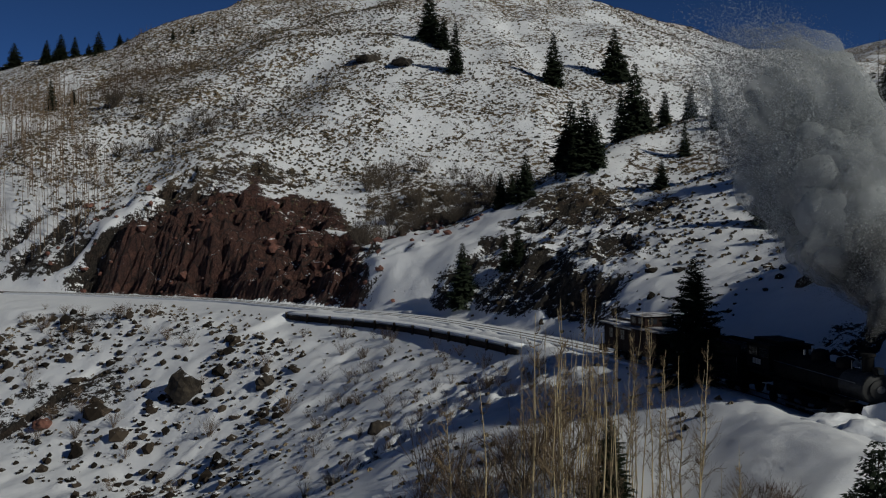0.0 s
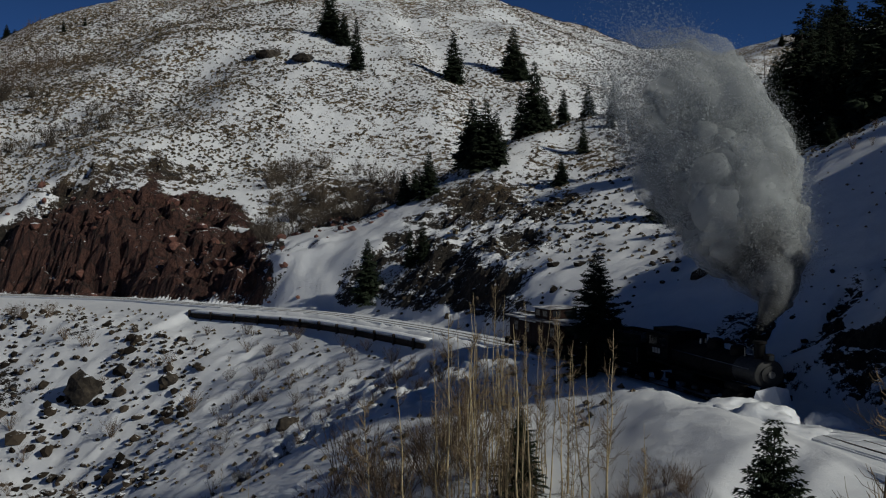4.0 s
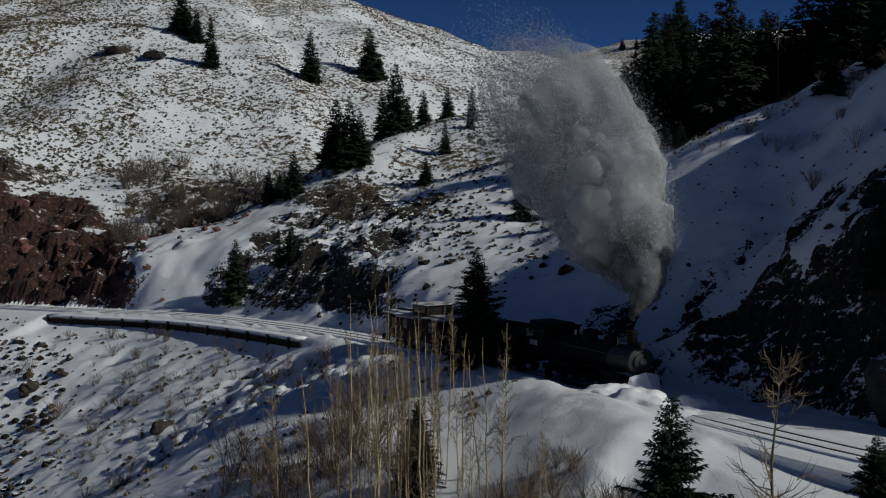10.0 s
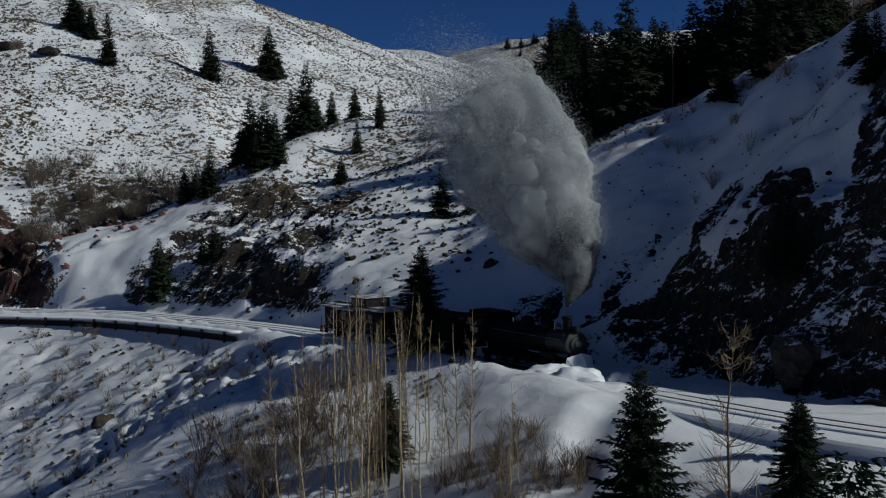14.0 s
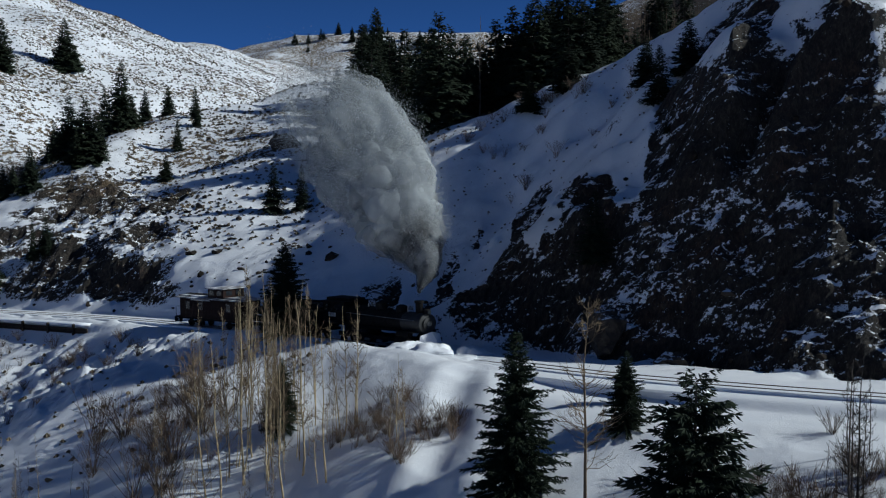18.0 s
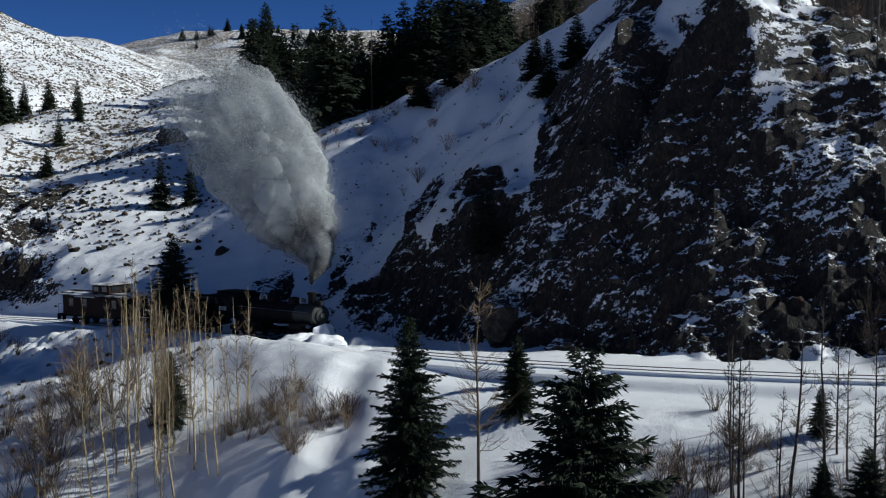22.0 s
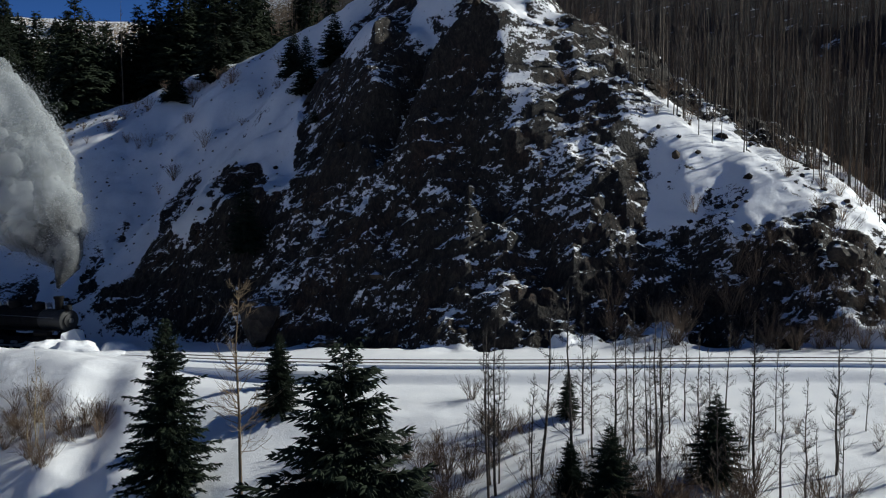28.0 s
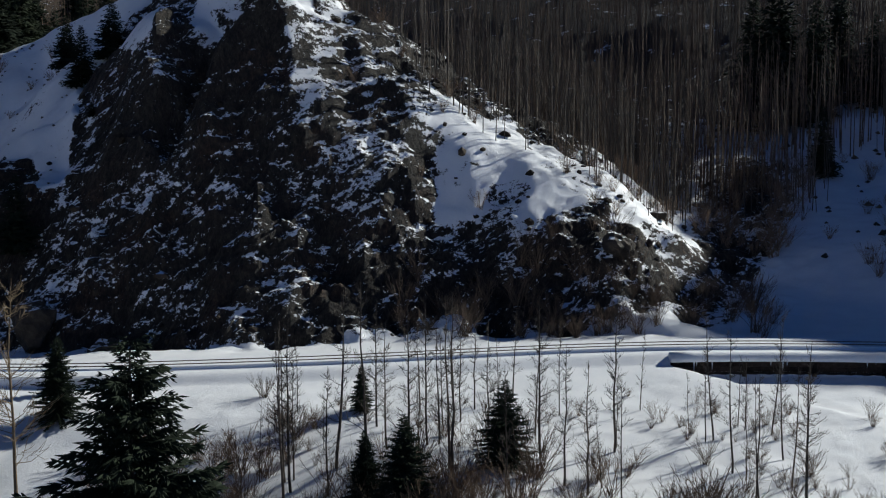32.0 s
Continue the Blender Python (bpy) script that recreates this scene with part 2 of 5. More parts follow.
GRAPHITE = varied("graphite_smokebox", [(0.3, (0.02, 0.02, 0.02)), (0.7, (0.045, 0.045, 0.045))], 2.0, 0.6, 0.3)
STEEL = varied("bright_rod_steel", [(0.3, (0.2, 0.19, 0.18)), (0.7, (0.45, 0.44, 0.42))], 4, 0.4, 0.9)
COAL = islands("coal", [(0.2, (0.006, 0.006, 0.007)), (0.8, (0.03, 0.03, 0.03))], 0.5)
BROWN = varied("dull_red_brown_paint", [(0.3, (0.012, 0.006, 0.005)), (0.6, (0.024, 0.011, 0.008)), (0.8, (0.04, 0.019, 0.014))], 1.6, 0.7, bump=0.004)
for dull in (BLACK, BROWN, NEEDLES, STONES, TIMBER):
    dull.node_tree.nodes["Principled BSDF"].inputs["Specular IOR Level"].default_value = 0.15
ROOFING = varied("snow_dusted_roof", [(0.38, (0.05, 0.045, 0.045)), (0.5, (0.35, 0.34, 0.35)), (0.62, (0.75, 0.76, 0.78))], 0.9, 0.8)
LETTERS = varied("faded_white_lettering", [(0.3, (0.4, 0.4, 0.38)), (0.7, (0.65, 0.65, 0.62))], 3, 0.7)
ICE = varied("icicles", [(0.3, (0.5, 0.56, 0.6)), (0.7, (0.75, 0.8, 0.84))], 5, 0.2)
PANE = varied("dark_window_glass", [(0.3, (0.01, 0.012, 0.014)), (0.7, (0.03, 0.034, 0.04))], 2, 0.08)
# ---- lie of the land: the track's line, the crests of the hills, and the height of the ground ----
TRACK = [(-150, 205, -20.6), (-100, 194, -19.4), (-55, 179, -18.3), (-35, 170.5, -17.9), (-14.7, 159, -17.4), (-7, 151.6, -17.1), (4, 141, -16.7),
         (14.7, 130.5, -16.3), (22.5, 117.5, -15.8), (29.5, 102, -15.2), (34, 88, -14.7), (37.6, 76, -14.3), (40, 64, -13.9), (41.4, 53, -13.2),
         (43.4, 45, -12.85), (46.6, 38, -12.6), (50.6, 31, -12.4), (54.8, 24.2, -12.15), (58.6, 18, -11.95), (62, 10.5, -11.7), (64.6, 2, -11.5),
         (66.5, -10, -11.2), (67, -30, -10.7), (62, -60, -10)]


def spline(points, step):
    """Evenly spaced points along a smooth line through the given ones."""
    p = np.array(points, float)
    p = np.vstack([2 * p[0] - p[1], p, 2 * p[-1] - p[-2]])
    out = []
    for k in range(1, len(p) - 2):
        a, b, c, d = p[k - 1], p[k], p[k + 1], p[k + 2]
        n = max(2, int(np.linalg.norm(c - b) / step))
        for i in range(n):
            t = i / n
            out.append(0.5 * (2 * b + (c - a) * t + (2 * a - 5 * b + 4 * c - d) * t * t + (3 * b - a - 3 * c + d) * t ** 3))
    out.append(p[-2])
    return np.array(out)


LINE = spline(TRACK, 1.5)
LINE_S = np.concatenate([[0], np.cumsum(np.linalg.norm(np.diff(LINE[:, :2], axis=0), axis=1))])


def along(s, side=0.0):
    """Place on the track's line at s metres, side metres towards the hill; and the heading there."""
    x, y, z = (np.interp(s, LINE_S, LINE[:, k]) for k in range(3))
    dx = np.interp(s + 1, LINE_S, LINE[:, 0]) - np.interp(s - 1, LINE_S, LINE[:, 0])
    dy = np.interp(s + 1, LINE_S, LINE[:, 1]) - np.interp(s - 1, LINE_S, LINE[:, 1])
    n = np.hypot(dx, dy)
    dx, dy = dx / n, dy / n
    return x - dy * side, y + dx * side, z, np.arctan2(dy, dx)


def beside(x, y):
    """For places: metres along the track, metres from it (positive towards the hill), and the track's height."""
    if x.size < 400:
        a, b = LINE[:-1, None], LINE[1:, None]
        px, py = x.ravel()[None], y.ravel()[None]
        dx, dy = b[..., 0] - a[..., 0], b[..., 1] - a[..., 1]
        ll = dx * dx + dy * dy
        t = np.clip(((px - a[..., 0]) * dx + (py - a[..., 1]) * dy) / ll, 0, 1)
        ex, ey = px - a[..., 0] - t * dx, py - a[..., 1] - t * dy
        d = np.hypot(ex, ey)
        k, i = d.argmin(axis=0), np.arange(x.size)
        s = LINE_S[k] + t[k, i] * np.sqrt(ll)[k, 0]
        u = np.where(dx[k, 0] * ey[k, i] - dy[k, 0] * ex[k, i] > 0, d[k, i], -d[k, i])
        z = LINE[k, 2] + t[k, i] * (LINE[k + 1, 2] - LINE[k, 2])
        return s.reshape(x.shape), u.reshape(x.shape), z.reshape(x.shape)
    best = np.full(x.shape, 1e9)
    s, u, z = np.zeros(x.shape), np.zeros(x.shape), np.zeros(x.shape)
    for k in range(len(LINE) - 1):
        a, b = LINE[k], LINE[k + 1]
        dx, dy = b[0] - a[0], b[1] - a[1]
        ll = dx * dx + dy * dy
        t = np.clip(((x - a[0]) * dx + (y - a[1]) * dy) / ll, 0, 1)
        px, py = x - a[0] - t * dx, y - a[1] - t * dy
        d = np.hypot(px, py)
        m = d < best
        best = np.where(m, d, best)
        s = np.where(m, LINE_S[k] + t * math.sqrt(ll), s)
        u = np.where(m, np.where(dx * py - dy * px > 0, d, -d), u)
        z = np.where(m, a[2] + t * (b[2] - a[2]), z)
    return s, u, z


def grain(x, y, seed=0):
    """Smooth noise of wavelength 1, about -1 to 1."""
    xi, yi = np.floor(x).astype(np.int64), np.floor(y).astype(np.int64)
    fx, fy = x - xi, y - yi

    def h(i, j):
        n = (i * 374761393 + j * 668265263 + seed * 1274126177) & 0x7FFFFFFF
        n = ((n ^ (n >> 13)) * 1274126177) & 0x7FFFFFFF
        return ((n ^ (n >> 16)) & 0xFFFF) / 32767.5 - 1

    u, v = fx * fx * fx * (fx * (fx * 6 - 15) + 10), fy * fy * fy * (fy * (fy * 6 - 15) + 10)
    a, b, c, d = h(xi, yi), h(xi + 1, yi), h(xi, yi + 1), h(xi + 1, yi + 1)
    return (a * (1 - u) + b * u) * (1 - v) + (c * (1 - u) + d * u) * v


def fractal(x, y, octaves=4, seed=0):
    total, amp = 0, 1.0
    for k in range(octaves):
        total = total + amp * grain(x * 2 ** k + 17.3 * k, y * 2 ** k - 9.1 * k, seed + k)
        amp *= 0.5
    return total


def ramp(x, a, b):
    t = np.clip((x - a) / (b - a), 0, 1)
    return t * t * (3 - 2 * t)


HILL = [(-260, 340, 22), (-150, 370, 38), (-85, 372, 50), (-40, 382, 67), (20, 398, 83), (75, 404, 69), (112, 424, 61), (165, 442, 54), (240, 500, 52)]
KNOB = [(165, 560, 56), (209, 548, 67), (250, 560, 58)]
MESA = [(225, 590, 72), (263, 560, 83), (320, 520, 84), (400, 460, 82), (500, 400, 84)]
SPUR = [(23, 121, -14.5), (29, 141, -7), (41, 162, 3.5), (60, 180, 11), (95, 190, 18), (140, 210, 25), (220, 290, 38)]
SPUR_FRONT = [(42, 104, -10.5), (51, 117, -4.5), (64, 141, 3.8), (80, 168, 11), (95, 190, 18)]
CRAG = [(71, 121, 3.6), (77, 106, 7.5), (80, 93, 12), (82, 83, 15.5), (84, 72, 19.5), (79, 58, 20.5), (74, 47, 16), (81, 42, 10.5)]
FLANK = [(78, 46.5, 14.5), (85, 38.5, 7.8), (92, 34.5, 5.2), (100, 30, 1.2), (106, 24, -3), (112, 14, -9)]
CRAG_BACK = [(77, 106, 7.5), (110, 118, 14), (160, 150, 24), (220, 230, 36)]
EAST = [(430, 330, 90), (400, 150, 74), (390, 0, 70), (390, -100, 80)]
EAST_TOP = [(350, 260, 104), (318, 110, 88), (300, 0, 84), (310, -60, 96)]
SOUTH = [(112, -53, 8), (128, -55, 28), (158, -61, 56), (208, -74, 86), (261, -86, 111), (309, -97, 131), (400, -125, 172), (520, -160, 250), (700, -220, 330)]
RIB = [(78, 42.5, 11.8), (73, 39, 8.8), (70, 34.5, 4.2), (68, 28, -2.5), (66.5, 24, -7)]
RUT = [(36.2, 53.6, 0), (33.7, 51, 0), (30.2, 47, 0), (26.8, 43.5, 0), (22, 39.5, 0)]
FAR = [(-900, 900, 60), (-500, 1000, 95), (0, 1200, 70), (600, 1300, 110), (1200, 700, 150), (1300, -200, 160)]


def tent(x, y, crest, slope, soft):
    """A ridge that falls by slope on both sides of its crest, rounded over soft metres."""
    z = np.full(x.shape, -1e3)
    for a, b in zip(crest[:-1], crest[1:]):
        dx, dy = b[0] - a[0], b[1] - a[1]
        t = np.clip(((x - a[0]) * dx + (y - a[1]) * dy) / (dx * dx + dy * dy), 0, 1)
        d = np.hypot(x - a[0] - t * dx, y - a[1] - t * dy)
        z = np.maximum(z, a[2] + t * (b[2] - a[2]) - slope * (np.sqrt(d * d + soft * soft) - soft))
    return z


def softmax(a, b, k):
    h = np.clip(0.5 + 0.5 * (a - b) / k, 0, 1)
    return b + (a - b) * h + k * h * (1 - h)


def ledges(z, step, x, y, seed):
    """Turns a slope into uneven ledges."""
    q = z / step + 0.9 * fractal(x / 9, y / 9, 3, seed)
    f = q - np.floor(q)
    return z + step * 0.8 * (ramp(f, 0.42, 1.0) - f)


def rockiness(x, y, s, u):
    """0 to 1: how much bare rock shows."""
    w = np.maximum(-u, 0)
    edge = y + 1.1 * np.maximum(x - 58.5, 0) - 1.5 * np.maximum(x - 69, 0) + 4.5 * fractal(x / 11, y / 11, 4, 44)
    bands = fractal((x + 0.5 * y) / 11, (y - 0.9 * x) / 4.5, 3, 46)
    mixed = (1 - ramp(edge, 78, 86)) * ramp(bands + 0.5 * (1 - ramp(u, 8, 18)) + 0.45 * (1 - ramp(edge, 56, 74)), 0.08, 0.32)
    crag = np.maximum((1 - ramp(edge, 54, 63)) * (1 - 0.3 * ramp(edge, 42, 58)) * (0.7 + 0.3 * ramp(bands, -0.7, -0.1)), 0.8 * mixed)
    crag = crag * ramp(x, 36, 46) * ramp(u, 6.5, 8.5) * (1 - ramp(x, 116, 124)) * ramp(y, 8, 14)
    # the sunlit snow patch on the crag's flank, under a band of rock along its ridge
    ridge = ramp(u - 0.5 * (s - 299) + 2.5 * fractal(x / 5, y / 5, 2, 43), 23.5, 26) * (1 - ramp(s, 308, 313))
    patch = ramp(s + 0.3 * (u - 18), 297.5, 300.5) * ramp(u + 3.5 * fractal(x / 6, y / 6, 3, 45), 12.5, 16) * (1 - ridge) * (1 - ramp(s - 0.15 * (u - 10), 313, 317))
    crag = crag * (1 - patch * (0.62 + 0.3 * ramp(fractal(x / 3.5, y / 3.5, 3, 42), -0.3, 0.3)))
    red = ramp(s - 0.45 * u + 2 * fractal(x / 5, y / 5, 2, 40), 104, 108) * (1 - ramp(s + 1.1 * u, 171, 178)) * ramp(u, 3, 4.5) * (1 - ramp(u + 4 * fractal(x / 7, y / 7, 3, 48), 25, 29))
    slabs = ramp(s - 0.95 * u, 72, 80) * (1 - ramp(s - 0.95 * u, 98, 104)) * ramp(u, 4, 7) * (1 - ramp(u, 36, 46))
    red = np.maximum(red, 0.95 * slabs * ramp(fractal((s - 0.95 * u) / 3.4, (s + u) / 22, 3, 49), -0.15, 0.15))
    red = np.maximum(red, 0.85 * ramp(s, 146, 152) * (1 - ramp(s, 170, 178)) * ramp(u, 8, 14) * (1 - ramp(u, 34, 46)) * ramp(fractal(x / 7, y / 7, 3, 50), -0.3, 0.3))
    shelf = ramp(fractal((s + 0.4 * u) / 9, u / 2.6, 3, 41) + 0.5 * (1 - ramp(u, 6, 12)), -0.25, 0.2)
    front = ramp(s, 178, 185) * (1 - ramp(s + 0.8 * u + 2.5 * fractal(x / 4, y / 4, 2, 39), 216, 222)) * ramp(u, 3, 5) * (1 - ramp(u, 24, 33)) * (0.42 + 0.58 * shelf)
    low = 0.75 * (1 - ramp(s, 160, 168)) * ramp(w, 8, 13) * (1 - ramp(w, 30, 45)) * ramp(fractal(x / 8, y / 8, 3, 47), -0.2, 0.5)
    return np.clip(np.maximum(np.maximum(crag, red), np.maximum(front, low)), 0, 1)


def ground(x, y, rough=True):
    """Height of the ground at places."""
    x, y = np.asarray(x, float), np.asarray(y, float)
    s, u, zt = beside(x, y)
    wx, wy = x + 5 * grain(x / 23, y / 23, 5), y + 5 * grain(x / 23, y / 23, 6)
    cx, cy = x + 2.2 * fractal(x / 11, y / 11, 3, 15), y + 2.2 * fractal(x / 11, y / 11, 3, 16)
    hill = tent(wx, wy, HILL, 0.43, 14) + 1.6 * fractal(x / 42, y / 42, 3, 31)
    hill = np.maximum(hill, tent(wx, wy, KNOB, 0.4, 8))
    hill = np.maximum(hill, tent(wx, wy, MESA, 0.5, 3))
    hill = np.maximum(hill, tent(x, y, FAR, 0.25, 60))
    spur = softmax(tent(wx, wy, SPUR, 0.42, 3), tent(wx, wy, SPUR_FRONT, 0.34, 4), 3)
    rock = softmax(tent(cx, cy, CRAG, 0.97, 2.0), tent(cx, cy, FLANK, 0.62, 1.0), 1.5)
    rock = softmax(rock, tent(cx, cy, RIB, 1.5, 0.4), 0.6)
    rugged = ramp(rock, -16, -8) * ramp(u, 3, 12) * (1 - 0.85 * ramp(y + 1.1 * np.maximum(x - 58.5, 0), 62, 76)) * (1 - 0.8 * ramp(s, 293, 301) * ramp(u, 10, 18))
    rock = rock + rugged * (2.1 * fractal(x / 8.5, y / 8.5, 4, 51) + 3.8 * np.abs(grain(x / 7.0 + 0.5, y / 7.0, 53)) - 2.6)
    back = softmax(tent(wx, wy, CRAG_BACK, 0.5, 4), softmax(tent(wx, wy, EAST, 0.27, 12), tent(wx, wy, EAST_TOP, 0.52, 6), 6), 4)
    up = softmax(softmax(hill, spur, 4), softmax(rock, back, 1.5), 1.5)
    up = softmax(up, tent(wx, wy, SOUTH, 1.2, 4), 4)
    up = softmax(up, zt + 0.05 * np.maximum(u - 4, 0) - 0.3, 1.5)
    red = ramp(s, 100, 114) * (1 - ramp(s, 166, 176))
    near = ramp(y, 30, 60) * (1 - ramp(y, 100, 115)) * ramp(x, 20, 40)
    steep = 1.0 + 0.75 * red + 0.65 * near
    edge = 3.6 + 4.6 * ramp(s, 240, 262) * (1 - 0.6 * ramp(s, 300, 320)) + 1.2 * fractal(x / 8, y / 8, 3, 71) * ramp(u, 3, 6) + 1.5 * red * (1 + fractal(s / 9, u / 9, 2, 77))
    cut = zt - 0.15 + steep * np.maximum(u - edge, 0)
    above = softmax(-up, -cut, 1.2) * -1
    bare = rockiness(x, y, s, u)
    if rough:
        above = above + bare * ramp(u, 4, 7) * (ledges(above + 0.6 * y, 1.7, x + 0.5 * above, y, 61) - above - 0.6 * y) * 0.5
        above = above + bare * ramp(u, 4, 7) * (0.75 * fractal(x / 2.9, y / 2.9, 4, 63) - 0.9 * np.abs(fractal(x / 4.2, y / 4.2, 3, 66)) + 0.4)
        jag = bare * ramp(u, 4, 7)
        above = above + jag * (0.6 * (ledges(above + 0.5 * x - 0.3 * y, 0.8, 3 * x, 3 * y, 64) - above - 0.5 * x + 0.3 * y) + 0.28 * fractal(x / 1.1, y / 1.1, 2, 65))
        block = red * ramp(u, 4.5, 7) * bare * (1 - ramp(u, 26, 32))
        above = above + block * (1.3 * fractal(x / 6, y / 6, 4, 67) + 1.1 * (ledges(above + 0.14 * x, 2.7, x, y, 68) - above - 0.14 * x) - 1.6 * np.maximum(0.25 - np.abs(fractal(x / 7, y / 7, 2, 69)), 0) / 0.25)
    # the valley side
    w = np.maximum(-u, 0)
    left = 0.03 * np.minimum(w, 3) + 0.12 * np.clip(w - 3, 0, 9) + 0.5 * np.clip(w - 12, 0, 30) + 0.2 * np.maximum(w - 42, 0)
    mid = 0.02 * np.minimum(w, 3.0) + 0.58 * np.clip(w - 3.7, 0, 26) + 0.15 * np.maximum(w - 29.7, 0)
    bank = 0.5 * ramp(w, 2.4, 3.6) + 0.15 * np.clip(w - 6, 0, 9) + 0.44 * np.clip(w - 15, 0, 15) + 0.1 * np.maximum(w - 30, 0)
    right = 0.45 * ramp(w, 2.0, 3.5) + 0.085 * np.maximum(w - 3, 0)
    bend = s + np.clip(0.5 * (w - 4), 0, 20) * (1 - ramp(s, 175, 195))
    fall = left + (mid - left) * ramp(bend, 146, 190) + 0.9 * ramp(w, 2.9, 3.6) * (1 - ramp(w, 5, 14)) * ramp(s, 163.5, 165.5) * (1 - ramp(s, 210, 222))
    fall = fall + (bank - fall) * ramp(s, 215, 236)
    fall = fall + (right - fall) * ramp(s, 270, 302)
    fall = fall + 0.24 * np.clip(w - 9, 0, 12) * ramp(s, 255, 266) * (1 - ramp(s, 284, 298))
    berm = np.exp(-((w - 4.2) / np.where(w < 4.2, 1.9, 4.6)) ** 2) * (1.65 + 0.12 * fractal(s / 2.6, w / 2, 3, 83)) * ramp(s, 222, 240) * (1 - ramp(s, 257, 276)) * ramp(w, 1.7, 2.6)
    berm = berm + 0.45 * np.exp(-((w - 1.9) / 0.5) ** 2) * (0.7 + 0.5 * fractal(s / 1.2, w * 1.3, 2, 85)) * ramp(s, 164, 167) * (1 - ramp(s, 214, 222))
    fall = fall + 0.75 * ramp(w, 2.8, 3.15) * (1 - ramp(w, 6, 16)) * ramp(s - 0.9 * np.maximum(w - 3.2, 0), 311.5, 313.5) - berm
    below = softmax(zt - fall, -36 + 0.02 * np.hypot(x, y), 3)
    below = softmax(below, tent(wx, wy, SOUTH, 1.2, 4), 2)
    z = np.where(u > 0, above, below)
    if rough:
        off = ramp(np.abs(u), 3.4, 8)
        calm = 1 - 0.6 * ramp(s, 240, 262) * (u < 0)
        z = z + off * calm * (0.28 * fractal(x / 6.5, y / 6.5, 4, 91) + 0.09 * fractal(x / 1.6, y / 1.6, 2, 95))
        rut = -tent(x, y, RUT, 1.0, 0.01)
        z = z - 0.36 * np.exp(-(rut / 1.1) ** 2) + 0.12 * np.exp(-((rut - 2.0) / 0.8) ** 2)
        gully = ramp(s, 165, 172) * (1 - ramp(s, 222, 235)) * ramp(w, 5, 9)
        z = z + gully * (0.34 * grain(s / 2.6 + 0.15 * w, w / 16, 97) + 0.13 * grain(s / 0.85 + 0.12 * w, w / 6, 98))
        churned = ramp(s, 206, 214) * (1 - ramp(s, 228, 240)) * ramp(w, 3.5, 6) * (1 - ramp(w, 16, 24))
        z = z + churned * 0.5 * fractal(x / 1.2, y / 1.2, 3, 99)
    return z


